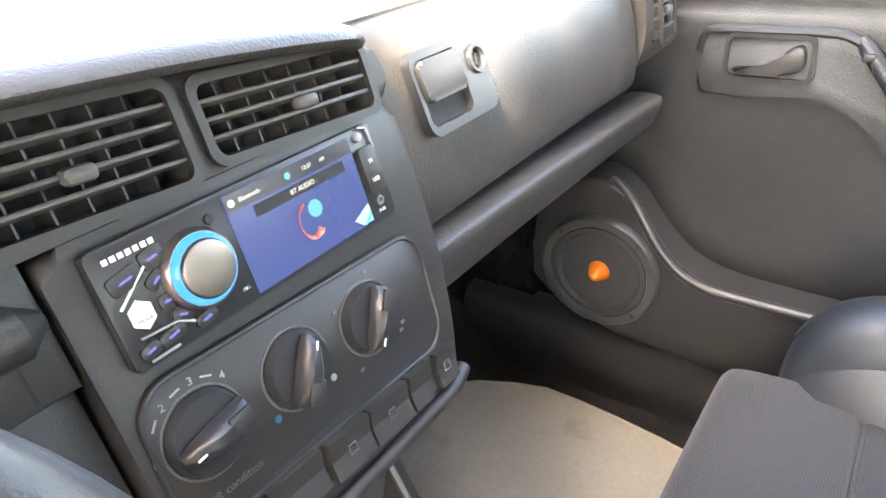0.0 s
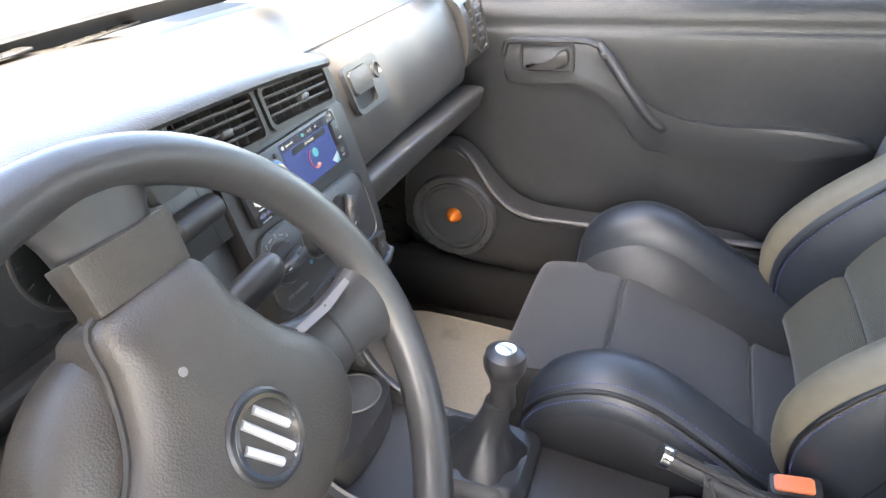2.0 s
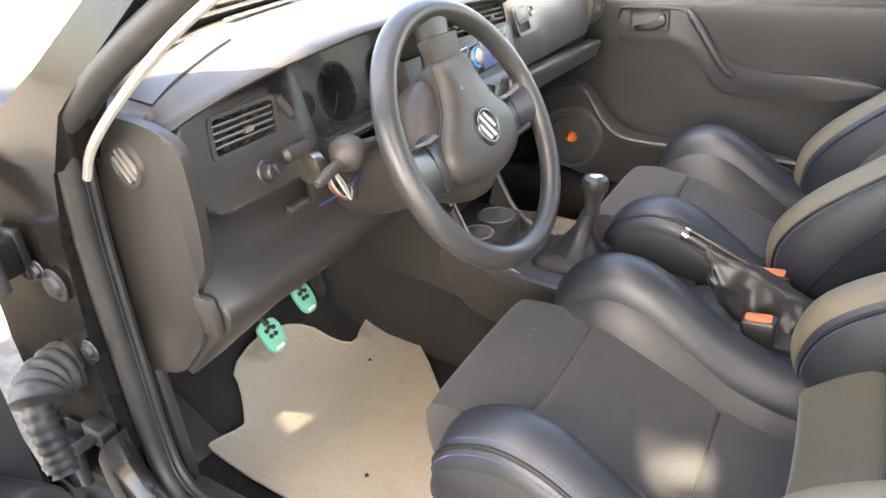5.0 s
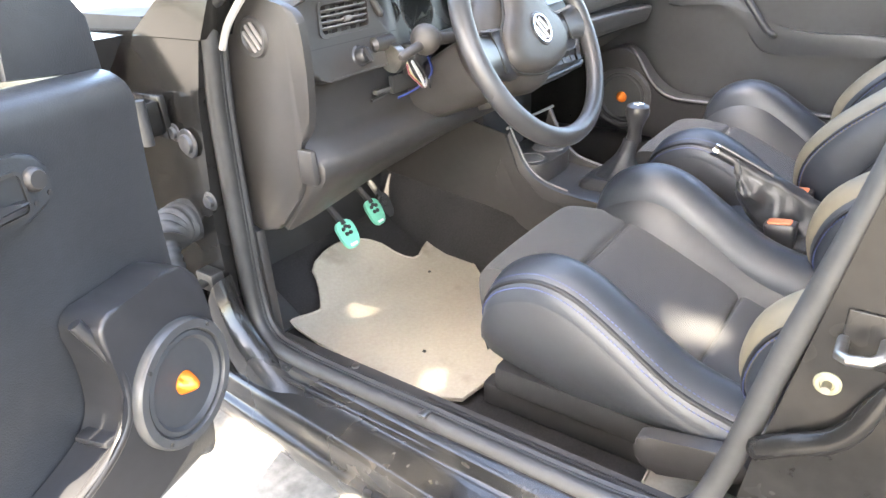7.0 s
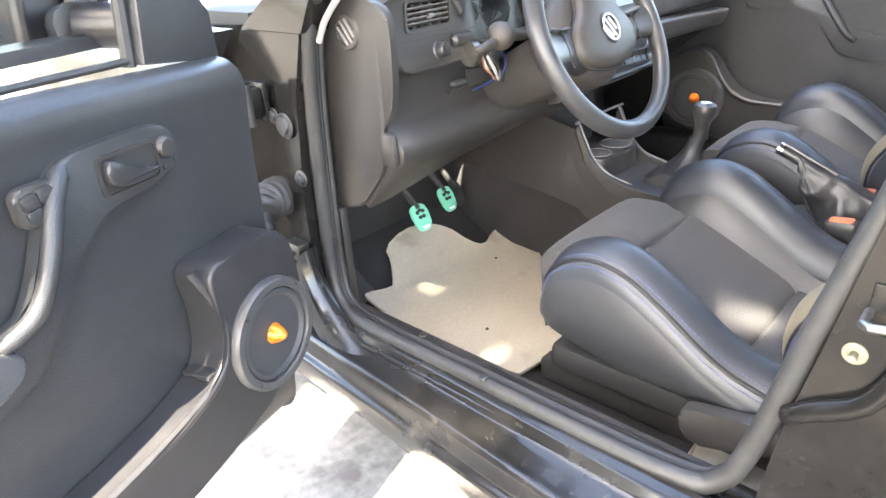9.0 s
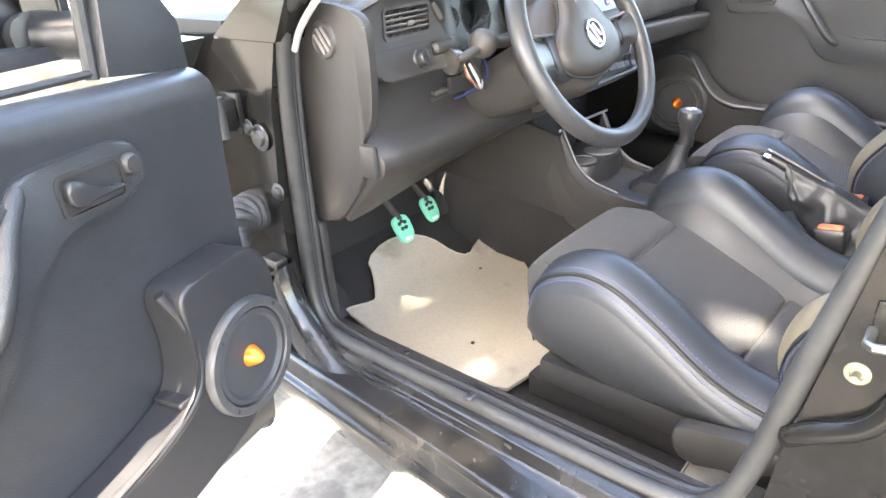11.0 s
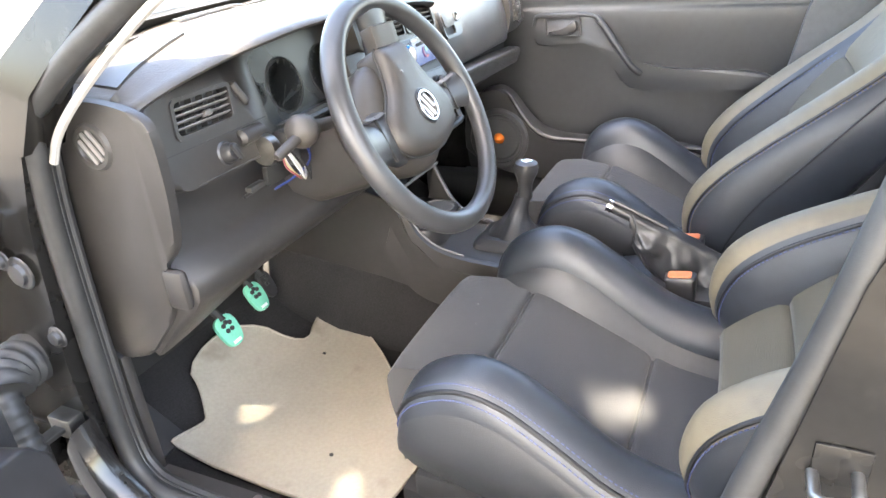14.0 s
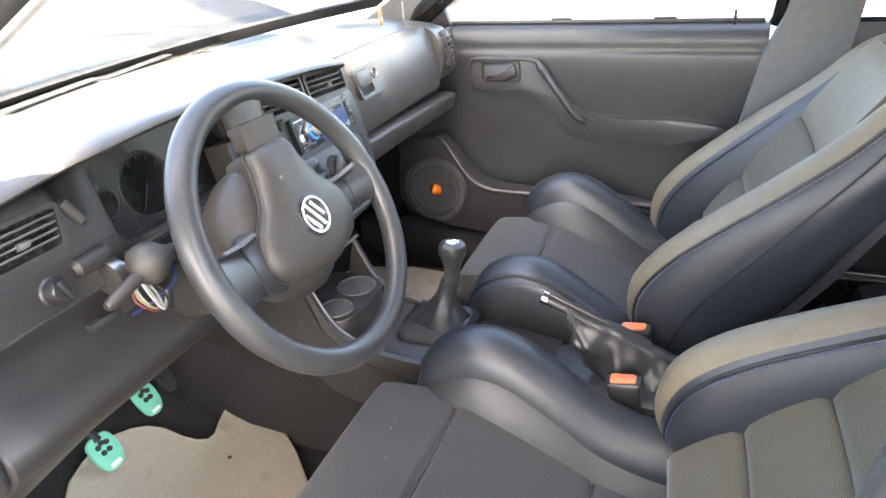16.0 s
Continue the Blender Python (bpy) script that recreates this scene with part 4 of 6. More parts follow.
vent("air_vent", S @ T(0.0505, 0.0295, 0.0025) @ Matrix.Rotation(radians(-3.5), 4, "Z"), 0.115, 0.036, 3, 6, sv, slant=-0.06)
vent("air_vent", S @ T(-0.0785, 0.0365, 0.0025) @ Matrix.Rotation(radians(-3.5), 4, "Z"), 0.112, 0.044, 4, 6, sv, slant=-0.04)
left = [(-0.1055, 0.012), (-0.1055, -0.052), (-0.225, -0.052), (-0.225, 0.012)]
blank = part("switch_blank", slab(bmesh.new(), left, 0.05, 0.004, m=S @ T(0, 0, -0.054)), M_PANEL, dash, "black switch panel beside the radio")
part("lower_panel", slab(bmesh.new(), [(-0.106, -0.054), (-0.106, -0.205), (-0.245, -0.205), (-0.245, -0.054)], 0.03, 0.004, m=S @ T(0, 0, -0.046)), M_PANEL, dash, "black panel below the switches")
bar(blank, S @ T(-0.1245, -0.02, -0.0045), 0.0015, 0.060, M_DARK, name="joint")
part("rocker_switch", tube(bmesh.new(), [(-0.175, -0.016, 0.0), (-0.170, -0.016, 0.002), (-0.120, -0.016, 0.002), (-0.110, -0.016, -0.002)], [0.007, 0.012, 0.012, 0.005], 16, m=S), M_PANEL, blank, "rounded rocker switch")

# radio
RD = S @ T(0.002, -0.0275, 0.003)
radio = thing("car_radio", "black car radio with blue screen and chrome volume knob", "car radio")
part("faceplate", slab(bmesh.new(), rounded(0.182, 0.058, 0.003), 0.006, 0.0015, m=RD), M_GLOSS, radio)
M_SCREEN = glow("lit_blue_screen", (0.045, 0.075, 0.24), 0.085, (0.01, 0.012, 0.03))
M_STRIP = glow("lit_dark_strip", (0.02, 0.025, 0.05), 0.07)
scr = part("screen", slab(bmesh.new(), rounded(0.0905, 0.052, 0.0006, cx=0.0245), 0.0008, m=RD @ T(0, 0, 0.006)), M_SCREEN, radio, "lit blue screen with call and music icons")
SC = RD @ T(0.0245, 0, 0.007)
bar(scr, SC @ T(0, 0.0215), 0.0900, 0.0085, M_STRIP, 0.0003, "status_strip")
bar(scr, SC @ T(0.003, 0.0125), 0.066, 0.0062, M_DARK, 0.0003, "title_strip")
M_LIT = glow("lit_white", (0.8, 0.85, 0.9), 0.07)
M_RED = glow("lit_red_icon", (0.45, 0.09, 0.05), 0.08)
M_CYAN = glow("lit_cyan_icon", (0.10, 0.45, 0.55), 0.08)
words("BT AUDIO", 0.0038, M_LIT, scr, SC @ T(0.003, 0.0125, 0.0005))
words("12:37", 0.0032, M_LIT, scr, SC @ T(0.010, 0.0215, 0.0005))
words("AM", 0.0028, M_LIT, scr, SC @ T(0.022, 0.0215, 0.0005))
words("Bluetooth", 0.0034, M_LIT, scr, SC @ T(-0.030, 0.0215, 0.0005))
for u, mt in ((-0.0415, M_LIT), (-0.004, M_CYAN)):
    lathe(bm := bmesh.new(), [(0.0001, 0.0006), (0.0020, 0.0006), (0.0020, 0.0)], 16, m=SC @ T(u, 0.0215))
    part("icon_dot", bm, mt, scr)
arc = [(0.0068 * math.cos(radians(a)) - 0.0005, 0.009 * math.sin(radians(a)) - 0.006, 0.0004) for a in range(95, 326, 15)]
part("handset_icon", tube(bmesh.new(), arc, [0.0030, 0.0032, 0.0026] + [0.0024] * (len(arc) - 6) + [0.0026, 0.0032, 0.0030], 8, m=SC, flat=0.12), M_RED, scr, "red telephone handset icon")
lathe(bm := bmesh.new(), [(0.0001, 0.0008), (0.0048, 0.0008), (0.0048, 0.0)], 24, m=SC @ T(0.006, -0.001))
part("music_icon", bm, M_CYAN, scr, "pale blue music icon")
part("film_tag", slab(bmesh.new(), [(0.036, -0.025), (0.0445, -0.025), (0.0445, -0.014), (0.030, -0.020)], 0.0003, m=SC), material("peeling_film", (0.35, 0.42, 0.48), 0.15, bump=0), radio, "peeling screen film corner")
part("film_pull", slab(bmesh.new(), [(0.037, -0.0255), (0.042, -0.024), (0.0445, -0.019), (0.041, -0.022)], 0.0005, m=SC @ T(0, 0, 0.0003)), material("green_film_tab", (0.05, 0.45, 0.3), 0.4, bump=0), radio, "green film tab")
KN = RD @ T(-0.0455, 0.001, 0.006)
lathe(bm := bmesh.new(), [(0.0195, 0.0), (0.0195, 0.003), (0.0175, 0.006), (0.0172, 0.006), (0.0165, 0.0)], 48, m=KN)
vk = part("volume_knob", bm, material("bronze_spun_knob", (0.42, 0.36, 0.32), 0.3, 1.0, vary=0.35, grain=90, bump=0.1), radio, "chrome volume knob with blue light ring")
lathe(bm := bmesh.new(), [(0.0172, 0.003), (0.0168, 0.0065), (0.0148, 0.009), (0.0140, 0.009), (0.0140, 0.003)], 48, m=KN)
part("light_ring", bm, glow("blue_led_ring", (0.03, 0.28, 1.0), 0.11), vk, "glowing blue ring")
lathe(bm := bmesh.new(), [(0.0142, 0.004), (0.0142, 0.0095), (0.0134, 0.0108), (0.0124, 0.0111), (0.0001, 0.0100)], 48, m=KN)
part("cap", bm, M_SPUN, vk, "spun metal cap")
M_BLUEKEY = glow("lit_blue_print", (0.16, 0.17, 0.75), 0.075)
for u, v, w, h, an in ((-0.079, 0.012, 0.016, 0.009, 10), (-0.064, 0.016, 0.012, 0.009, 10), (-0.0665, 0.006, 0.010, 0.007, 30), (-0.066, -0.005, 0.008, 0.007, 0), (-0.062, -0.014, 0.010, 0.007, -20), (-0.052, -0.0215, 0.012, 0.006, 8), (-0.070, -0.020, 0.014, 0.006, 10), (-0.082, -0.021, 0.010, 0.006, 10)):
    m = RD @ T(u, v, 0.006) @ Matrix.Rotation(radians(an), 4, "Z")
    key = part("button", slab(bmesh.new(), rounded(w, h, 0.002), 0.0018, 0.0006, m=m), M_PANEL, radio)
    bar(key, m @ T(0, 0, 0.0018), w * 0.42, 0.0011, M_BLUEKEY, 0.0002)
m = RD @ T(-0.0785, -0.005, 0.006)
key = part("power_button", slab(bmesh.new(), [(0.0062 * math.cos(radians(a)), 0.0072 * math.sin(radians(a))) for a in range(30, 390, 60)], 0.002, 0.0006, m=m), M_LIT, radio, "lit white hexagonal power button")
words("MODE", 0.0026, M_BLUEKEY, key, m @ T(0, -0.0022, 0.0022))
part("slash_trim", tube(bmesh.new(), [(-0.086, 0.001, 0.007), (-0.069, 0.014, 0.0075)], 0.0007, 6, m=RD), M_WHITE, radio, "thin silver slash")
part("slash_trim", tube(bmesh.new(), [(-0.084, -0.0145, 0.007), (-0.066, -0.0155, 0.0075), (-0.058, -0.020, 0.007)], 0.0009, 6, m=RD), M_STEEL, radio)
for k in range(7):
    bar(radio, RD @ T(-0.083 + 0.0037 * k, 0.0225, 0.006), 0.0026, 0.0026, M_WHITE, 0.0003)
bar(radio, RD @ T(-0.076, -0.0262, 0.006), 0.015, 0.0014, M_GREY, 0.0003)
words("MIC", 0.0026, M_WHITE, radio, RD @ T(-0.0265, -0.020, 0.0064))
lathe(bm := bmesh.new(), [(0.0001, 0.0075), (0.0022, 0.0075), (0.0026, 0.006)], 16, m=RD @ T(-0.031, 0.0195))
part("ir_window", bm, M_DARK, radio)
door_m = RD @ T(0.0795, 0.003, 0.006)
fl = part("port_cover", slab(bmesh.new(), rounded(0.0135, 0.028, 0.0025), 0.0035, 0.001, m=door_m), M_PANEL, radio, "black port cover")
words("TF", 0.0036, M_WHITE, fl, door_m @ T(0, 0.005, 0.0038))
words("USB", 0.0036, M_WHITE, fl, door_m @ T(0, -0.006, 0.0038))
lathe(bm := bmesh.new(), [(0.0012, 0.006), (0.0018, 0.0075), (0.0030, 0.0075), (0.0034, 0.006)], 20, m=RD @ T(0.0795, -0.0165))
part("aux_socket", bm, M_STEEL, radio)
words("AUX", 0.0028, M_WHITE, radio, RD @ T(0.0795, -0.0225, 0.0064))
lathe(bm := bmesh.new(), [(0.0001, 0.0085), (0.0024, 0.008), (0.0030, 0.006)], 16, m=RD @ T(0.0785, 0.0235))
part("small_button", bm, M_GREY, radio)
part("edge_trim", tube(bmesh.new(), [(0.0795, 0.0285, 0.007), (0.0862, 0.0265, 0.007), (0.088, 0.012, 0.007)], 0.0007, 6, m=RD), M_STEEL, radio)

# heater controls
HV = S @ T(0.0465, -0.1065) @ Matrix.Rotation(radians(-2.8), 4, "Z") @ T(-0.0465, -0.0065)
hv = part("heater_panel", slab(bmesh.new(), rounded(0.204, 0.082, 0.020, cx=0.004), 0.003, 0.002, m=HV), M_PANEL, dash, "black heater control panel with three rotary knobs")
part("panel_ridge", tube(bmesh.new(), [(*p, 0.003) for p in rounded(0.204, 0.082, 0.020, 6, cx=0.004)], 0.0016, 6, closed=True, m=HV), M_GLOSS, hv)
for u, an in ((-0.0715, 8), (-0.0125, -117), (0.0465, 58)):
    m = HV @ T(u, 0.0065, 0.003)
    lathe(bm := bmesh.new(), [(0.0225, 0.0), (0.0225, 0.0008), (0.0235, 0.0008), (0.0235, 0.0)], 40, m=m)
    part("scale_ring", bm, M_FAINT, hv)
    lathe(bm := bmesh.new(), [(0.0215, 0.0), (0.0205, 0.0035), (0.0195, 0.006), (0.0001, 0.0068)], 40, m=m)
    kb = part("rotary_knob", bm, M_GLOSS, hv, "glossy black rotary knob")
    r = m @ Matrix.Rotation(radians(an), 4, "Z")
    rings = [soften([(x, -w, 0.005), (x, w, 0.005), (x, w * 0.75, h), (x, -w * 0.75, h)], 1) for x, w, h in ((-0.0195, 0.003, 0.010), (-0.012, 0.0062, 0.0165), (0.0, 0.0078, 0.019), (0.012, 0.0082, 0.018), (0.0195, 0.0075, 0.012))]
    part("grip", loft(bmesh.new(), rings, m=r), M_GLOSS, kb)
    part("grip_pad", box(bmesh.new(), (0.011, 0.001, 0.0175), (0.013, 0.010, 0.002), 0.0005, m=r), M_PANEL, kb, "ribbed grip pad")
    bar(kb, r @ T(-0.0135, 0, 0.0163), 0.005, 0.0010, M_WHITE, 0.0006, "pointer")
for k, tx in enumerate("1234"):
    an = radians(158 - 36 * k)
    words(tx, 0.0058, M_GREY, hv, HV @ T(-0.0715 + 0.028 * math.cos(an), 0.0065 + 0.027 * math.sin(an), 0.0034))
    an += radians(18)
    bar(hv, HV @ T(-0.0715 + 0.0275 * math.cos(an), 0.0065 + 0.0268 * math.sin(an), 0.003) @ Matrix.Rotation(an + math.pi / 2, 4, "Z"), 0.006, 0.0009, M_GREY)
words("AIR condition", 0.0062, M_FAINT, hv, HV @ T(-0.068, -0.0265, 0.0034))
for u, v, mt in ((-0.0125 - 0.021, 0.0065 - 0.0185, glow("blue_dot", (0.02, 0.2, 0.4), 0.03)), (0.0085, -0.012, M_TRIM)):
    lathe(bm := bmesh.new(), [(0.0001, 0.0005), (0.0022, 0.0005), (0.0022, 0.0)], 16, m=HV @ T(u, v, 0.003))
    part("mark_dot", bm, mt, hv)
for u, v in ((0.0235, 0.022), (0.073, -0.010), (0.070, -0.014), (0.0545, 0.0335), (0.030, -0.020)):
    bar(hv, HV @ T(u, v, 0.003), 0.003, 0.002, M_FAINT)
# push buttons below
BT = S @ T(0, -0.1645, 0.0) @ Matrix.Rotation(radians(-3.0), 4, "Z")
for u, w, dz in ((-0.083, 0.040, 0.002), (-0.041, 0.040, 0.001), (-0.002, 0.034, 0.004), (0.0337, 0.036, 0.004), (0.0630, 0.020, 0.004), (0.0775, 0.007, 0.0), (0.0920, 0.020, 0.004)):
    m = BT @ T(u, 0, 0)
    rings = [[(x, -0.0125, 0), (x, -0.0125, 0.006 + dz), (x, 0.0, 0.004 + dz), (x, 0.0125, 0.007 + dz), (x, 0.0125, 0)] for x in (-w / 2 + 0.0006, w / 2 - 0.0006)]
    pb = part("push_button", loft(bmesh.new(), rings, m=m), M_PANEL, dash, "black push button", sharp=20)
    if u in (-0.002, 0.0337, 0.0920):
        part("symbol", tube(bmesh.new(), [(-0.0032, -0.003, 0.0052 + dz), (0.0032, -0.003, 0.0052 + dz), (0.0026, 0.0028, 0.0052 + dz), (-0.0026, 0.0028, 0.0052 + dz)], 0.0005, 5, closed=True, m=m), M_FAINT, pb)
part("stack_chin", tube(bmesh.new(), [(-0.115, -0.192, -0.003), (-0.10, -0.194, 0.001), (0.10, -0.194, 0.001), (0.118, -0.190, -0.003)], 0.006, 12, m=S), M_PANEL, dash)

# ---- console, gear lever, handbrake ----
console = thing("centre_console", "black plastic centre console with open tray and two cup holders", "console")
rail = [(0.028, 0.553), (0.012, 0.52), (-0.012, 0.478), (-0.05, 0.448), (-0.11, 0.433), (-0.18, 0.428), (-0.26, 0.42)]
for s in (-1, 1):
    rings = []
    for y, z in [(p[0], p[1]) for p in spline(rail, 4)]:
        rings.append([(s * 0.084, y, z + 0.001), (s * 0.090, y, z + 0.004), (s * 0.099, y - 0.002, z), (s * 0.104, y + 0.004, z - 0.03), (s * 0.112, y + 0.03, z - 0.11), (s * 0.09, y + 0.03, z - 0.11)])
    part("side_rail", loft(bmesh.new(), rings), M_PANEL, console, sharp=50)
    part("rail_edge", tube(bmesh.new(), [(s * 0.088, p[0], p[1] + 0.0045) for p in spline(rail[:5], 4)], 0.0024, 6), M_SLAT, console, "worn pale rail edge")
part("tray_lip", tube(bmesh.new(), [(-0.100, 0.030, 0.560), (0.0, 0.032, 0.560), (0.106, 0.028, 0.559)], 0.0032, 8), M_SLAT, console, "worn pale tray edge")
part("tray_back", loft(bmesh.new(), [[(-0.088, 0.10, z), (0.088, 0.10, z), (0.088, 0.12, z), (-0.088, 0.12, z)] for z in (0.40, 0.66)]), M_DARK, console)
part("tray_floor", loft(bmesh.new(), [[(-0.086, y, z), (0.086, y, z), (0.086, y, z - 0.02), (-0.086, y, z - 0.02)] for y, z in ((0.10, 0.45), (0.03, 0.445), (-0.05, 0.432), (-0.12, 0.428))]), M_PANEL, console, "grey-black tray floor")
CUPS = ((-0.044, 0.004, 0.030), (0.042, 0.006, 0.036))
block = part("cup_block", slab(bmesh.new(), round_poly([(-0.085, -0.030), (-0.045, -0.046), (0.04, -0.046), (0.086, -0.030), (0.086, 0.085), (-0.085, 0.085)], 0.02), 0.044, 0.004, m=Matrix.Translation((0, 0, 0.436))), M_PANEL, console, "grey-black block with two cup holders")
for x, y, r in CUPS:
    cut(block, tube(bmesh.new(), [(x, y, 0.440), (x, y, 0.50)], r, 36))
    lathe(bm := bmesh.new(), [(r - 0.0005, -0.001), (r, 0.0015), (r + 0.002, 0.0022), (r + 0.0035, 0.0)], 36, m=Matrix.Translation((x, y, 0.480)))
    part("cup_holder", bm, M_VENT, console, "round cup holder rim")
part("rear_deck", loft(bmesh.new(), [soften([(-w, y, z - 0.06), (-w, y, z - 0.01), (-w * 0.9, y, z), (w * 0.9, y, z), (w, y, z - 0.01), (w, y, z - 0.06)], 1) for y, w, z in ((-0.10, 0.092, 0.430), (-0.20, 0.088, 0.426), (-0.32, 0.080, 0.418), (-0.40, 0.078, 0.408))]), M_PANEL, console, "smooth black console deck")
part("side_panel", slab(bmesh.new(), [(0.03, 0.548), (0.42, 0.64), (0.42, 0.20), (-0.20, 0.22), (-0.20, 0.395), (-0.06, 0.415), (0.0, 0.465)], 0.006, 0.002, m=axes((-0.101, 0, 0), (0, 1, 0), (0, 0, 1), (-1, 0, 0))), M_PANEL, console, "black console side")
gear = thing("gear_lever", "black gear lever with polished cap and leather gaiter", "gear lever")
G0 = Vector((0.022, -0.185, 0.428))
rings = []
for z, w, d, dy in ((0.0, 0.062, 0.070, 0.012), (0.012, 0.060, 0.068, 0.010), (0.022, 0.050, 0.056, 0.008)):
    rings.append([(G0.x + x, G0.y + y + dy, G0.z + z) for x, y in rounded(2 * w, 2 * d, 0.022)])
part("gaiter_frame", loft(bmesh.new(), rings), M_GLOSS, gear)
rings = []
for k in range(13):
    t = k / 12
    w = 0.032 * (1 - t) ** 3.2 + 0.0168
    ring = []
    for j in range(28):
        a = 2 * math.pi * j / 28
        f = 1 + 0.10 * math.sin(4 * a + 5 * t) * (1 - t) + 0.06 * math.sin(9 * a - 4 * t) * (1 - t)
        ring.append((G0.x + 0.008 * t + w * f * math.cos(a), G0.y + 0.006 - 0.022 * t + w * f * 1.05 * math.sin(a), G0.z + 0.02 + 0.085 * t ** 0.8))
    rings.append(ring)
part("gaiter", loft(bmesh.new(), rings), M_CRUMPLE, gear, "creased black leather gaiter", sharp=80)
K0 = Vector((0.031, -0.203, 0.527))
lathe(bm := bmesh.new(), [(0.0160, 0.0), (0.0165, 0.004), (0.0150, 0.012), (0.0145, 0.028), (0.0185, 0.044), (0.0240, 0.056), (0.0250, 0.066), (0.0225, 0.076), (0.0150, 0.0805), (0.0110, 0.0815)], 28, m=Matrix.Translation(K0) @ Matrix.Rotation(radians(4), 4, "X"))
kn = part("knob", bm, M_GLOSS, gear, "glossy black pear-shaped knob")
lathe(bm := bmesh.new(), [(0.0120, 0.0795), (0.0115, 0.0822), (0.007, 0.0832), (0.0001, 0.0835)], 28, m=Matrix.Translation(K0) @ Matrix.Rotation(radians(4), 4, "X"))
part("knob_cap", bm, M_CHROME, kn, "polished cap")

brake = thing("handbrake", "bare handbrake lever with torn black leather gaiter", "handbrake")
a, b = Vector((-0.018, -0.385, 0.548)), Vector((-0.006, -0.56, 0.470))
part("lever", tube(bmesh.new(), [a, a.lerp(b, 0.5), b], 0.0105, 14), M_GLOSS, brake, "bare black metal lever")
d = (b - a).normalized()
part("lever_end", tube(bmesh.new(), [a - d * 0.004, a + d * 0.006], [0.0125, 0.0125], 16), M_CHROME, brake, "shiny open tube end")
part("push_rod", tube(bmesh.new(), [a + Vector((-0.005, -0.01, 0.012)), a.lerp(b, 0.62) + Vector((-0.006, 0, 0.014))], 0.004, 8), M_GLOSS, brake)
rings = []
for k in range(37):
    t = k / 36
    c = (a + d * 0.045).lerp(Vector((-0.004, -0.62, 0.440)), t)
    drop = 0.030 + 0.085 * math.sin(math.pi * min(1, 0.10 + t * 0.72))
    ring = []
    for j in range(56):
        an = 2 * math.pi * j / 56
        low = max(0.0, -math.sin(an))
        fold = 0.020 * low * abs(noise.noise((math.cos(an) * 2.2, t * 5.0, low * 3.5))) + 0.009 * math.sin(21 * t + 5.5 * low + (1.0 if math.cos(an) > 0 else 2.2)) * low
        x = (0.016 + 0.034 * low * (0.55 + 0.45 * t) + fold * 1.4) * math.cos(an) + 0.004 * noise.noise((t * 9, low * 6, 2))
        z = 0.014 * math.sin(an) if low == 0 else -drop * low
        ring.append((c.x + x, c.y + 0.008 * math.sin(7 * low + 9 * t) * low - 0.010 * low * (1 - t), max(c.z + z + 0.006 * noise.noise((x * 60, t * 8, 4)), 0.410 + 0.006 * noise.noise((j * 0.5, t * 12, 1)))))
    rings.append(ring)
part("gaiter", loft(bmesh.new(), rings), M_CRUMPLE, brake, "crumpled black leather gaiter", sharp=80)
part("torn_edge", tube(bmesh.new(), [a + d * 0.05 + Vector((-0.014, 0, 0.012)), a + d * 0.06 + Vector((-0.022, 0, -0.004)), a + d * 0.07 + Vector((-0.026, 0.006, -0.04)), a + d * 0.085 + Vector((-0.028, 0.0, -0.075))], 0.0018, 6), M_SIDE, brake)
part("boot_plinth", loft(bmesh.new(), [[(x, y, z) for x, y in rounded(w, dd, 0.03, cx=-0.005, cy=-0.53)] for z, w, dd in ((0.385, 0.15, 0.28), (0.405, 0.145, 0.27), (0.415, 0.12, 0.24))]), M_SIDE, brake)

for x, zc, lab in ((-0.068, 0.447, "black seat belt buckle with orange button by the driver's seat"), (0.064, 0.462, "black seat belt buckle with orange button by the passenger seat")):
    B = axes((x, -0.527, zc), (0, -1, 0.12), (1, 0, 0), (0, 0.12, 1))
    bk = thing("belt_buckle", lab, "seat belt buckle", group="seat belt buckles")
    part("housing", loft(bmesh.new(), [[(u, v, z) for u, v in rounded(w, dd, 0.006)] for z, w, dd in ((-0.085, 0.040, 0.022), (-0.02, 0.052, 0.030), (-0.003, 0.054, 0.032), (0.0, 0.050, 0.028))], m=B), M_GLOSS, bk)
    part("release_button", slab(bmesh.new(), rounded(0.040, 0.022, 0.004), 0.004, 0.0015, m=B @ T(-0.001, 0, -0.001)), M_ORANGE, bk, "orange release button")
    part("stud", tube(bmesh.new(), [(0.004, -0.016, -0.045), (0.004, -0.019, -0.045)], 0.004, 10, m=B), M_GREY, bk)
    part("stem", box(bmesh.new(), (0, 0, -0.10), (0.025, 0.006, 0.08), 0.002, m=B), M_DARK, bk)

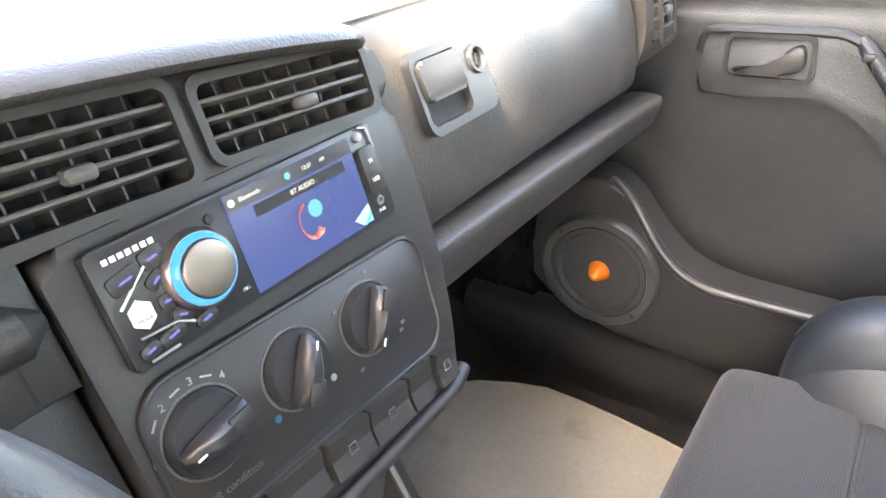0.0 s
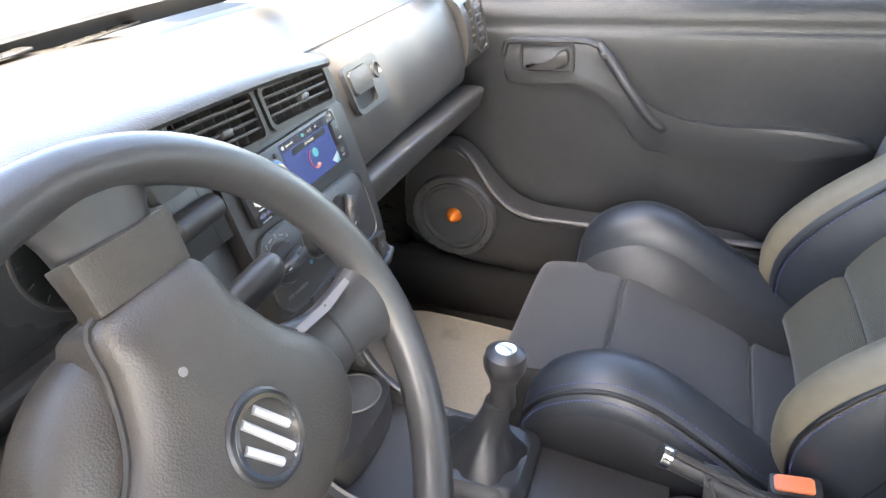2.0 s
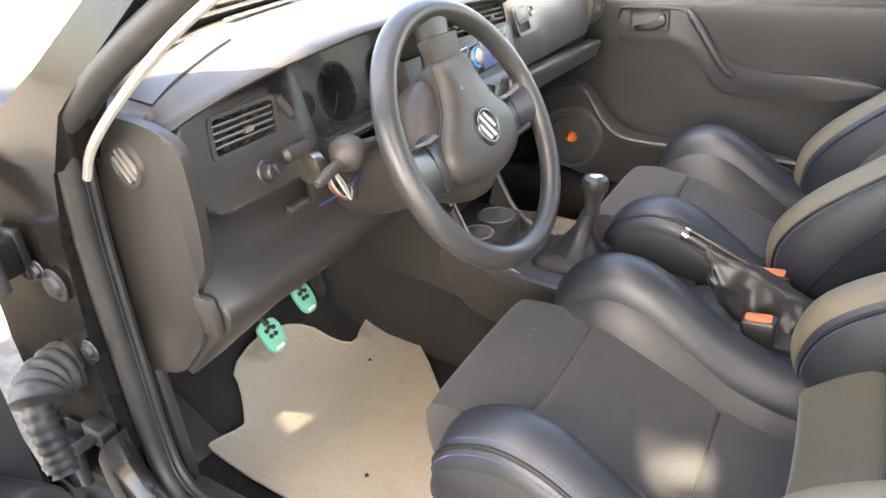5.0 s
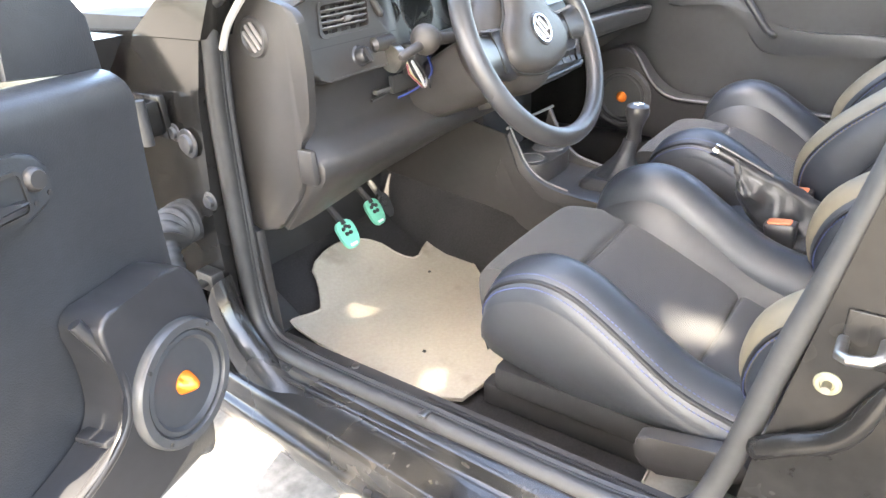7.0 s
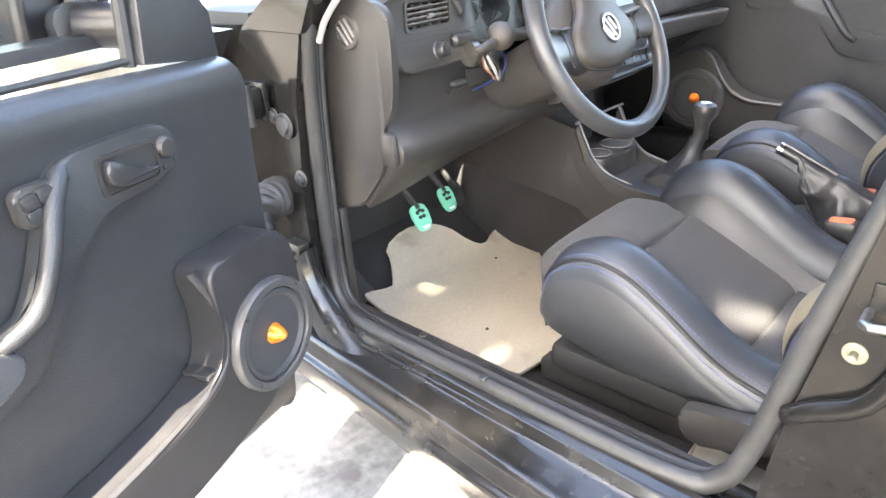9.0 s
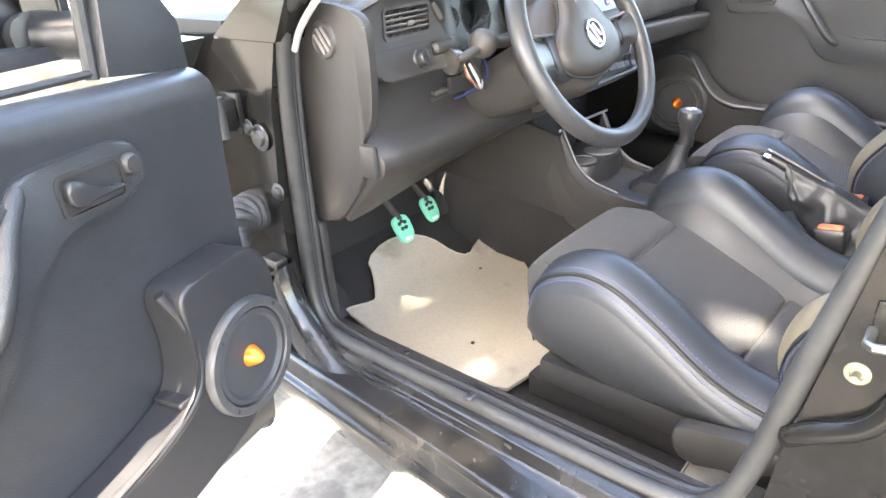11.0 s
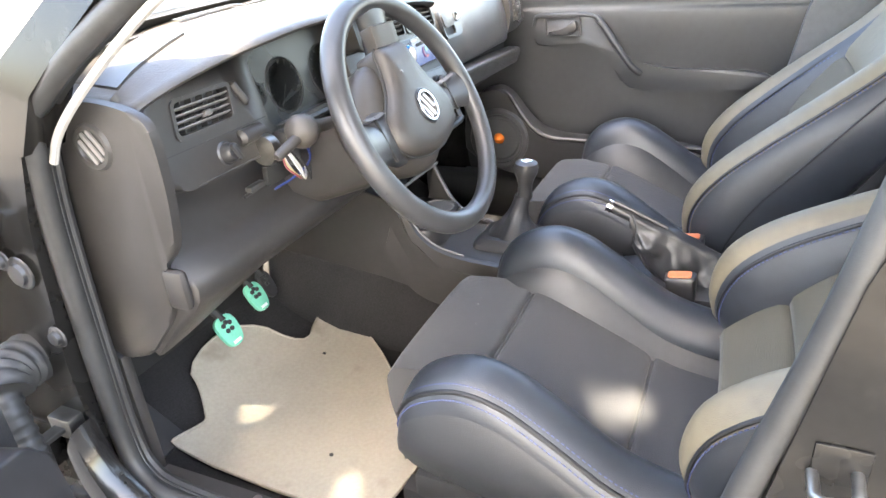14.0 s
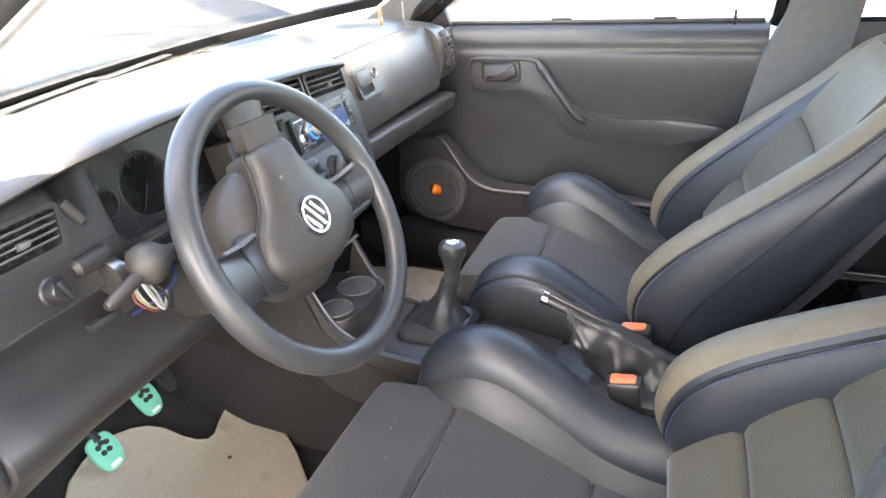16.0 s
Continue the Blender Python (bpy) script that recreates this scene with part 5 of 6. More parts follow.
# ---- pedals ----
for x, y, z, w, lab in ((-0.405, 0.247, 0.385, 0.025, "green alloy clutch pedal with dark studs"), (-0.268, 0.292, 0.374, 0.023, "shaded green alloy brake pedal with dark studs"), (-0.185, 0.335, 0.352, 0.019, "accelerator pedal with studs, coloured dark for shade under the dash")):
    P = axes((x, y, z), (1, 0, 0), (0, 0.52, 0.854), (0, -0.854, 0.52))
    pd = thing("pedal", lab, "pedal", group="pedals")
    shape = [(p.x, p.y) for p in soften([(-w * 0.72, -0.033, 0), (w * 0.72, -0.033, 0), (w, 0.0, 0), (w * 0.9, 0.031, 0), (-w * 0.9, 0.031, 0), (-w, 0.0, 0)], 2)]
    # accelerator pad is near-black: shade under the dash put into its colour
    pl = part("pad", slab(bmesh.new(), shape, 0.008, 0.002, m=P), M_PEDAL if w > 0.02 else M_DARK, pd, "green anodised pad" if w > 0.02 else "pad coloured dark for shade")
    for u, v in ((-0.012, 0.012), (0.0, 0.016), (0.012, 0.012), (-0.008, 0.0), (0.008, 0.0)):
        lathe(bm := bmesh.new(), [(0.0048, 0.008), (0.0042, 0.011), (0.0001, 0.0115)], 12, m=P @ T(u * w / 0.036, v))
        part("stud", bm, M_DARK, pl)
    if w > 0.02:
        bar(pl, P @ T(0, -0.025, 0.008), w * 0.8, 0.006, M_WHITE, 0.0004)
    part("arm", tube(bmesh.new(), [(x, y + 0.006, z + 0.02), (x, y + 0.07, z + 0.08), (x, y + 0.10, z + 0.25)], 0.008, 8), M_DARK, pd)

# ---- mats ----


def floor_z(y):
    return float(np.interp(y, [-0.6, 0.05, 0.20, 0.34, 0.50], [0.200, 0.200, 0.216, 0.274, 0.404]))


def mat(name, outline, label, lift=0.006):
    o = [(p.x, p.y) for p in soften([(x, y, 0) for x, y in outline], 1)]
    bm = bmesh.new()
    vs = [bm.verts.new((x, y, 0)) for x, y in o]
    bm.faces.new(vs)
    for k in range(1, 24):
        y = -1.0 + 0.065 * k
        bmesh.ops.bisect_plane(bm, geom=bm.verts[:] + bm.edges[:] + bm.faces[:], plane_co=(0, y, 0), plane_no=(0, 1, 0))
    r = bmesh.ops.extrude_face_region(bm, geom=bm.faces[:])
    top = {v for v in r["geom"] if isinstance(v, bmesh.types.BMVert)}
    for v in bm.verts:
        v.co.z = floor_z(v.co.y) + lift + (0.008 if v in top else 0.0) + 0.002 * noise.noise((v.co.x * 9, v.co.y * 9, 1))
    ob = part(name, bm, M_MAT, None, sharp=50)
    tagged(ob, label, "floor mat", group="floor mats")
    rim = [(x, y, floor_z(y) + lift + 0.0075) for x, y in o]
    part("edge_piping", tube(bmesh.new(), rim, 0.0028, 6, closed=True), M_MAT, ob)
    return ob


m1 = mat("floor_mat", [(-0.435, 0.345), (-0.36, 0.362), (-0.285, 0.355), (-0.240, 0.325), (-0.232, 0.255), (-0.205, 0.225), (-0.155, 0.245), (-0.105, 0.252), (-0.088, 0.225), (-0.092, 0.18), (-0.140, 0.095), (-0.25, -0.02), (-0.33, -0.07), (-0.39, -0.16), (-0.48, -0.155), (-0.575, -0.14), (-0.575, 0.05), (-0.578, 0.22), (-0.580, 0.262), (-0.570, 0.264), (-0.515, 0.248), (-0.500, 0.252), (-0.45, 0.31)], "beige rubber driver's floor mat with dirt specks")
m2 = mat("floor_mat", [(0.16, 0.20), (0.24, 0.29), (0.36, 0.31), (0.50, 0.25), (0.575, 0.16), (0.585, 0.05), (0.565, -0.10), (0.54, -0.18), (0.18, -0.18), (0.13, 0.0)], "plain beige rubber passenger floor mat")
m3 = mat("floor_mat", [(-0.585, -0.50), (-0.56, -0.475), (-0.16, -0.475), (-0.15, -0.90), (-0.59, -0.90)], "beige rubber rear floor mat under the seat")
for x, y in ((-0.226, 0.174), (-0.474, 0.0)):
    lathe(bm := bmesh.new(), [(0.004, 0.0), (0.0035, 0.002), (0.0001, 0.0026)], 8, m=Matrix.Translation((x, y, floor_z(y) + 0.0145)))
    tagged(part("pebble", bm, M_DARK), "tiny dark pebble lying on the mat", "pebble", group="pebbles")

# ---- passenger door ----
pdoor = thing("front_door", "closed car door with black vinyl card and round loudspeaker", "car door", at=pose(0.69, 0, 0))
bm = bmesh.new()
sec = [(p.x, p.z) for p in soften([(0.06, 0, 0.30), (0.012, 0, 0.32), (0.006, 0, 0.45), (0.006, 0, 0.60), (0.0, 0, 0.70), (-0.004, 0, 0.800), (0.004, 0, 0.812), (0.002, 0, 0.835), (0.014, 0, 0.858), (0.032, 0, 0.869), (0.06, 0, 0.869)], 2, False)]
loft(bm, [[(x, y, z) for x, z in sec] for y in (0.28, 0.12, 0.0, -0.2, -0.4, -0.6, -0.712)])
part("door_card", bm, M_DOOR, pdoor, "grained black vinyl card", sharp=60)
# moulded handle surround that runs down into the pull and the armrest
sur = [(p.x, p.y) for p in soften([(-0.030, 0.780, 0), (-0.040, 0.796, 0), (-0.18, 0.797, 0), (-0.205, 0.785, 0), (-0.245, 0.735, 0), (-0.310, 0.650, 0), (-0.645, 0.655, 0), (-0.66, 0.60, 0), (-0.32, 0.590, 0), (-0.275, 0.610, 0), (-0.225, 0.700, 0), (-0.17, 0.722, 0), (-0.04, 0.708, 0), (-0.028, 0.725, 0)], 2)]
PD = axes((0.0, 0, 0), (0, 1, 0), (0, 0, 1), (-1, 0, 0))
part("armrest", slab(bmesh.new(), sur, 0.024, 0.005, m=PD @ T(0, 0, -0.008), seg=3), M_DOOR, pdoor, "moulded black handle surround and armrest", sharp=60)
part("pull_edge", tube(bmesh.new(), spline([(-0.200, 0.790, 0.014), (-0.232, 0.752, 0.024), (-0.262, 0.712, 0.030), (-0.300, 0.660, 0.024), (-0.325, 0.640, 0.014)], 4), [0.006] + [0.009] * 15 + [0.006], 10, m=PD), M_DOOR, pdoor)
# thin dark sheet in place of a shaded handle hollow
hb = part("handle_recess_shade", slab(bmesh.new(), rounded(0.090, 0.046, 0.008, cx=-0.110, cy=0.763), 0.0015, m=PD @ T(0, 0, 0.0135)), M_DARK, pdoor)
part("handle_frame", frame_plate(bmesh.new(), rounded(0.100, 0.056, 0.012, cx=-0.110, cy=0.763), rounded(0.090, 0.046, 0.008, cx=-0.110, cy=0.763), 0.009, m=PD @ T(0, 0, 0.013)), M_GLOSS, pdoor)
part("surround_lip", tube(bmesh.new(), spline([(-0.028, 0.765, 0.013), (-0.034, 0.787, 0.015), (-0.05, 0.793, 0.017), (-0.10, 0.794, 0.018), (-0.175, 0.794, 0.017), (-0.200, 0.786, 0.016)], 4), 0.0055, 8, m=PD), M_DOOR, pdoor)
lev = [(p.x, p.y) for p in soften([(-0.070, 0.752, 0), (-0.115, 0.750, 0), (-0.130, 0.776, 0), (-0.150, 0.782, 0), (-0.152, 0.745, 0), (-0.072, 0.743, 0)], 2)]
part("door_handle", slab(bmesh.new(), lev, 0.015, 0.005, m=PD @ T(0, 0, 0.014)), M_GLOSS, pdoor, "black plastic lever")
for k in range(2):
    part("window_switch", box(bmesh.new(), (-0.212 - 0.011 * k, 0.772 - 0.012 * k, 0.026), (0.012, 0.010, 0.006), 0.002, m=PD), M_GLOSS, pdoor)
# lock pin and window felt
part("lock_pin", tube(bmesh.new(), [(0.002, -0.638, 0.868), (0.002, -0.638, 0.900)], 0.0035, 8), M_GLOSS, pdoor)
part("window_felt", tube(bmesh.new(), [(0.036, 0.25, 0.872), (0.036, -0.70, 0.872)], 0.006, 8), M_RUBBER, pdoor)
for y in (-0.25, -0.49):
    part("felt_clip", box(bmesh.new(), (0.036, y, 0.879), (0.008, 0.05, 0.006), 0.002), M_RUBBER, pdoor)
part("window_frame", tube(bmesh.new(), [(0.02, 0.12, 0.87), (-0.04, -0.16, 1.07), (-0.11, -0.42, 1.25), (-0.12, -0.75, 1.26), (0.0, -0.72, 0.87)], 0.014, 8), M_PAINT, pdoor)
part("mirror_corner", slab(bmesh.new(), [(0.25, 0.868), (0.03, 0.868), (0.05, 0.93), (0.13, 0.955), (0.25, 0.90)], 0.02, 0.004, m=PD @ T(0, 0, -0.035)), M_GLOSS, pdoor, "black mirror corner")
loft(bm := bmesh.new(), [soften([(x, y0, 0.885), (x, y1, 0.885), (x, y1, z1), (x, y0, z1)], 2) for x, y0, y1, z1 in ((0.09, 0.07, 0.19, 0.99), (0.14, 0.05, 0.20, 1.0), (0.26, 0.06, 0.18, 0.99))])
part("wing_mirror", bm, M_PAINT, pdoor, "black door mirror")


def speaker_pod(parent, m, ridge, body):
    """m: x along the door towards its rear edge, y up, z into the cabin; centre of the loudspeaker at the origin."""
    pod = part("speaker_pod", slab(bmesh.new(), body, 0.062, 0.005, m=m @ T(0, 0, -0.068), seg=3), M_GLOSS, parent, "smooth black moulded loudspeaker pod", sharp=60)
    part("pod_ridge", tube(bmesh.new(), spline(ridge, 5), 0.008, 10, m=m), M_GLOSS, pod)
    lathe(bm := bmesh.new(), [(0.088, -0.010), (0.088, 0.004), (0.085, 0.008), (0.074, 0.008), (0.072, 0.004), (0.072, -0.010)], 56, m=m)
    sp = part("speaker_rim", bm, M_SPRING, parent, "grey loudspeaker rim")
    lathe(bm := bmesh.new(), [(0.073, 0.000), (0.070, 0.005), (0.064, 0.006), (0.060, 0.001), (0.058, -0.001), (0.022, -0.022), (0.0001, -0.024)], 56, m=m)
    part("cone", bm, M_CONE, sp, "dark grey loudspeaker cone")
    lathe(bm := bmesh.new(), [(0.0185, -0.022), (0.0180, -0.006), (0.0160, 0.002), (0.010, 0.014), (0.0045, 0.021), (0.0001, 0.0225)], 28, m=m)
    part("phase_plug", bm, M_COPPER, sp, "shiny copper-orange phase plug")
    for k in range(4):
        an = radians(45 + 90 * k)
        part("screw", tube(bmesh.new(), [(0.080 * math.cos(an), 0.080 * math.sin(an), 0.007), (0.080 * math.cos(an), 0.080 * math.sin(an), 0.0095)], 0.0028, 8, m=m), M_DARK, sp)
    return pod


PS = axes((-0.094, 0.058, 0.462), (0, -1, 0), (0.0, 0, 1), (-1, 0, 0))
body = [(p.x, p.y) for p in soften([(-0.11, 0.10, 0), (-0.02, 0.150, 0), (0.03, 0.128, 0), (0.080, 0.055, 0), (0.14, 0.012, 0), (0.25, 0.004, 0), (0.60, 0.0, 0), (0.62, -0.12, 0), (-0.11, -0.12, 0)], 2)]
speaker_pod(pdoor, PS, [(0.005, 0.138, -0.02), (0.040, 0.115, -0.012), (0.085, 0.050, -0.008), (0.14, 0.012, -0.008), (0.25, 0.004, -0.010), (0.60, 0.0, -0.010)], body)

# ---- driver's door, standing open ----
DOOR = axes((-0.86, 0.11, 0), (-0.953, -0.303, 0), (0.303, -0.953, 0), (0, 0, 1))
ddoor = thing("front_door", "open car door with black vinyl card and round loudspeaker", "car door", at=DOOR)
bm = bmesh.new()
sec = [(p.y, p.z) for p in soften([(0, -0.10, 0.20), (0, -0.02, 0.22), (0, -0.004, 0.30), (0, -0.006, 0.50), (0, -0.004, 0.68), (0, 0.004, 0.78), (0, 0.010, 0.815), (0, 0.0, 0.838), (0, -0.03, 0.846), (0, -0.05, 0.84), (0, -0.12, 0.83), (0, -0.13, 0.5), (0, -0.12, 0.22)], 2)]
loft(bm, [[(u, n * k, z + dz) for n, z in sec] for u, k, dz in ((0.014, 0.9, -0.012), (0.022, 1.0, -0.004), (0.10, 1.0, 0.0), (0.3, 1.0, 0.01), (0.6, 1.0, 0.02), (0.95, 1.0, 0.02))])
part("door_card", bm, M_DOOR, ddoor, "grained black vinyl card", sharp=70)
DD = Matrix(((1, 0, 0, 0), (0, 0, 1, 0), (0, 1, 0, 0), (0, 0, 0, 1)))
sur = [(p.x, p.y) for p in soften([(0.172, 0.765, 0), (0.178, 0.785, 0), (0.20, 0.795, 0), (0.29, 0.795, 0), (0.335, 0.790, 0), (0.36, 0.760, 0), (0.405, 0.665, 0), (0.44, 0.635, 0), (0.75, 0.64, 0), (0.75, 0.56, 0), (0.45, 0.555, 0), (0.395, 0.60, 0), (0.335, 0.700, 0), (0.28, 0.722, 0), (0.20, 0.722, 0), (0.178, 0.740, 0)], 2)]
part("armrest", slab(bmesh.new(), sur, 0.020, 0.005, m=DD @ T(0, 0, 0.0), seg=3), M_DOOR, ddoor, "moulded black handle surround and armrest", sharp=60)
part("pull_edge", tube(bmesh.new(), spline([(0.330, 0.782, 0.016), (0.358, 0.752, 0.028), (0.385, 0.700, 0.036), (0.415, 0.652, 0.032), (0.455, 0.628, 0.018)], 4), [0.007] + [0.011] * 15 + [0.007], 10, m=DD), M_DOOR, ddoor)
part("armrest_mesh", slab(bmesh.new(), [(p.x, p.y) for p in soften([(0.428, 0.618, 0), (0.50, 0.640, 0), (0.70, 0.640, 0), (0.70, 0.568, 0), (0.46, 0.570, 0)], 2)], 0.008, 0.004, m=DD @ T(0, 0, 0.018)), M_MESH, ddoor, "black mesh armrest insert")
# thin dark sheet paints the hollow's shade, no real depth
part("handle_recess_shade", slab(bmesh.new(), rounded(0.080, 0.042, 0.006, cx=0.250, cy=0.755), 0.001, m=DD @ T(0, 0, 0.0195)), M_DARK, ddoor)
part("handle_frame", frame_plate(bmesh.new(), rounded(0.088, 0.050, 0.010, cx=0.250, cy=0.755), rounded(0.080, 0.042, 0.006, cx=0.250, cy=0.755), 0.004, m=DD @ T(0, 0, 0.0195)), M_PANEL, ddoor)
lev = [(p.x, p.y) for p in soften([(0.212, 0.750, 0), (0.250, 0.748, 0), (0.268, 0.772, 0), (0.286, 0.774, 0), (0.288, 0.738, 0), (0.214, 0.740, 0)], 2)]
part("door_handle", slab(bmesh.new(), lev, 0.012, 0.004, m=DD @ T(0, 0, 0.020)), M_GLOSS, ddoor, "black plastic lever")
lathe(bm := bmesh.new(), [(0.0135, 0.018), (0.0135, 0.024), (0.0115, 0.027), (0.010, 0.029), (0.0001, 0.0292)], 28, m=DD @ T(0.194, 0.764))
part("mirror_knob", bm, M_PANEL, ddoor, "round mirror adjuster")
for u, z in ((0.199, 0.739), (0.180, 0.744)):
    lathe(bm := bmesh.new(), [(0.0032, 0.018), (0.003, 0.0215), (0.0001, 0.022)], 12, m=DD @ T(u, z))
    part("screw_cap", bm, M_PANEL, ddoor)
for k in range(4):
    m = DD @ T(0.371, 0.757, 0.026) @ Matrix.Rotation(radians(-8), 4, "Z") @ T(-0.0095 + 0.019 * (k % 2), -0.0085 + 0.017 * (k // 2))
    sw = part("window_switch", slab(bmesh.new(), rounded(0.018, 0.016, 0.004), 0.005, 0.0015, m=m), M_GLOSS, ddoor, "black window switch")
    if k > 1:
        bar(sw, m @ T(0, 0, 0.005), 0.005, 0.003, M_DIAL, 0.0003)
part("switch_plinth", slab(bmesh.new(), rounded(0.050, 0.044, 0.012, cx=0.371, cy=0.757), 0.012, 0.004, m=DD @ T(0, 0, 0.015)), M_PANEL, ddoor)
# mirror corner, window frame, glass, mirror
part("mirror_corner", slab(bmesh.new(), [(0.010, 0.835), (0.145, 0.852), (0.120, 1.02), (0.07, 0.985), (0.012, 0.90)], 0.018, 0.005, m=DD @ T(0, 0, -0.05)), M_DOOR, ddoor, "black mirror corner cover")
part("window_frame", tube(bmesh.new(), [(0.03, -0.06, 0.84), (0.09, -0.06, 0.99), (0.40, -0.06, 1.21), (0.80, -0.06, 1.24), (0.90, -0.06, 0.86)], 0.013, 8), M_PAINT, ddoor)
part("window_bar", tube(bmesh.new(), [(0.150, -0.055, 0.85), (0.128, -0.055, 1.04)], 0.009, 8), M_RUBBER, ddoor)
part("window_felt", tube(bmesh.new(), [(0.15, -0.052, 0.858), (0.9, -0.052, 0.868)], 0.005, 8), M_RUBBER, ddoor)
gl = part("window_glass", slab(bmesh.new(), [(0.16, 0.84), (0.9, 0.85), (0.80, 1.23), (0.40, 1.20), (0.16, 1.05)], 0.003, m=DD @ T(0, 0, -0.062)), M_GLASS, ddoor, "clear side window")
gl.visible_shadow = False
WM = DD @ T(0.213, 0.938, -0.17)
part("mirror_housing", frame_plate(bmesh.new(), rounded(0.225, 0.135, 0.035, cx=0.0), rounded(0.190, 0.100, 0.022), 0.05, m=WM), M_GLOSS, ddoor, "black door mirror housing")
part("mirror_shell", slab(bmesh.new(), rounded(0.225, 0.135, 0.035), 0.05, 0.02, m=WM @ Matrix.Rotation(math.pi, 4, "Y") @ T(0, 0, -0.010), seg=3), M_PAINT, ddoor)
part("mirror_glass", slab(bmesh.new(), rounded(0.190, 0.100, 0.022), 0.004, m=WM @ T(0, 0, 0.014)), material("mirror_silver", (0.9, 0.9, 0.9), 0.03, 1.0, vary=0.01, bump=0), ddoor, "bright mirror glass")
part("mirror_arm", tube(bmesh.new(), [(0.08, -0.06, 0.89), (0.13, -0.15, 0.90)], 0.03, 12), M_GLOSS, ddoor)
# loudspeaker pod with its swoop along the door bottom
DS = DD @ T(0.118, 0.452, 0.066)
body = [(p.x, p.y) for p in soften([(-0.085, 0.06, 0), (-0.075, 0.125, 0), (-0.045, 0.155, 0), (0.025, 0.150, 0), (0.098, 0.152, 0), (0.085, 0.07, 0), (0.098, 0.0, 0), (0.165, -0.025, 0), (0.30, -0.045, 0), (0.62, -0.06, 0), (0.62, -0.17, 0), (0.20, -0.145, 0), (0.0, -0.105, 0), (-0.085, -0.06, 0)], 2)]
speaker_pod(ddoor, DS, [(0.10, 0.150, -0.03), (0.080, 0.08, -0.014), (0.092, 0.01, -0.012), (0.16, -0.028, -0.012), (0.30, -0.048, -0.014), (0.60, -0.064, -0.014)], body)
part("pocket_floor", box(bmesh.new(), (0.215, 0.028, 0.450), (0.06, 0.05, 0.010), 0.004), M_GLOSS, ddoor)

# ---- hinge pillar hardware ----
bel = thing("cable_bellows", "black ribbed rubber wiring bellows between pillar and door", "cable gaiter")
path = [(-0.735, 0.275, 0.545), (-0.775, 0.262, 0.548), (-0.80, 0.245, 0.54), (-0.812, 0.228, 0.515), (-0.815, 0.215, 0.48), (-0.82, 0.20, 0.45)]
pp = spline(path, 8)
part("bellows", tube(bmesh.new(), [tuple(p) for p in pp], [(0.036 if i < 18 else 0.022) * (1.0 + 0.10 * math.sin(i * 1.9)) * (1 - 0.006 * i) for i in range(len(pp))], 20), M_RUBBER, bel, sharp=80)
for y, z, r in ((0.225, 0.686, 0.016), (0.20, 0.593, 0.011), (0.255, 0.70, 0.010)):
    lathe(bm := bmesh.new(), [(r * 1.5, 0.0), (r * 1.4, 0.002), (r, 0.003), (r * 0.9, 0.008), (r * 0.4, 0.009), (0.0001, 0.009)], 16, m=axes((-0.735, y, z), (0, 1, 0), (0, 0, 1), (-1, 0, 0)))
    tagged(part("pillar_plug", bm, M_GLOSS), "glossy black rubber plug in the pillar", "plug", group="pillar plugs")
for z in (0.725, 0.395):
    hg = part("door_hinge", box(bmesh.new(), (-0.741, 0.295, z), (0.012, 0.075, 0.07), 0.003), M_PAINT, car, "dirty steel door hinge")
    part("leaf", box(bmesh.new(), (-0.755, 0.290, z), (0.045, 0.05, 0.055), 0.006), M_PAINT, hg)
    part("pin", tube(bmesh.new(), [(-0.778, 0.262, z - 0.035), (-0.778, 0.262, z + 0.035)], 0.009, 12), M_RUBBER, hg)
    part("bolt", tube(bmesh.new(), [(-0.775, 0.30, z + 0.014), (-0.784, 0.30, z + 0.014)], 0.008, 6), M_IRON, hg)
ck = thing("door_check", "worn steel door check strap", "door check")
part("strap", box(bmesh.new(), (-0.78, 0.235, 0.445), (0.10, 0.022, 0.008), 0.002, m=None), M_IRON, ck)
part("bracket", box(bmesh.new(), (-0.745, 0.235, 0.445), (0.03, 0.045, 0.035), 0.004), M_IRON, ck)
# wing edge in front of the door gap
wing = thing("front_wing", "dusty black front wing edge beside the door gap", "car wing")
loft(bm := bmesh.new(), [[(x0, 0.36, z), (x1, 0.36, z), (x1 + 0.01, 1.4, z), (x0 + 0.05, 1.4, z)] for x0, x1, z in ((-0.80, -0.775, 0.15), (-0.83, -0.80, 0.45), (-0.82, -0.79, 0.75), (-0.77, -0.72, 0.842))])
part("panel", bm, M_PAINT, wing)

# ---- centre pillar hardware ----
stk = thing("door_striker", "chrome door striker loop on the centre pillar", "striker")
part("plate", box(bmesh.new(), (-0.709, -0.709, 0.631), (0.004, 0.042, 0.055), 0.002), M_PAINT, stk)
part("loop", tube(bmesh.new(), [(-0.710, -0.722, 0.634), (-0.738, -0.721, 0.634), (-0.745, -0.714, 0.632), (-0.745, -0.698, 0.629), (-0.738, -0.691, 0.627), (-0.710, -0.690, 0.627)], 0.0052, 12), M_STEEL, stk)
cp = thing("door_switch", "yellowed round door light switch with steel pin", "door switch")
CPM = axes((-0.7085, -0.686, 0.576), (0, 1, 0), (0, 0, 1), (-1, 0, 0))
lathe(bm := bmesh.new(), [(0.0120, 0.0), (0.0120, 0.0025), (0.010, 0.0045), (0.0065, 0.0045), (0.006, 0.003), (0.0001, 0.003)], 28, m=CPM)
part("washer", bm, material("yellowed_plastic", (0.20, 0.19, 0.12), 0.5, bump=0), cp, "yellowed plastic washer")
part("pin", tube(bmesh.new(), [(0, 0, 0.003), (0, 0, 0.014)], 0.0042, 12, m=CPM), M_STEEL, cp)
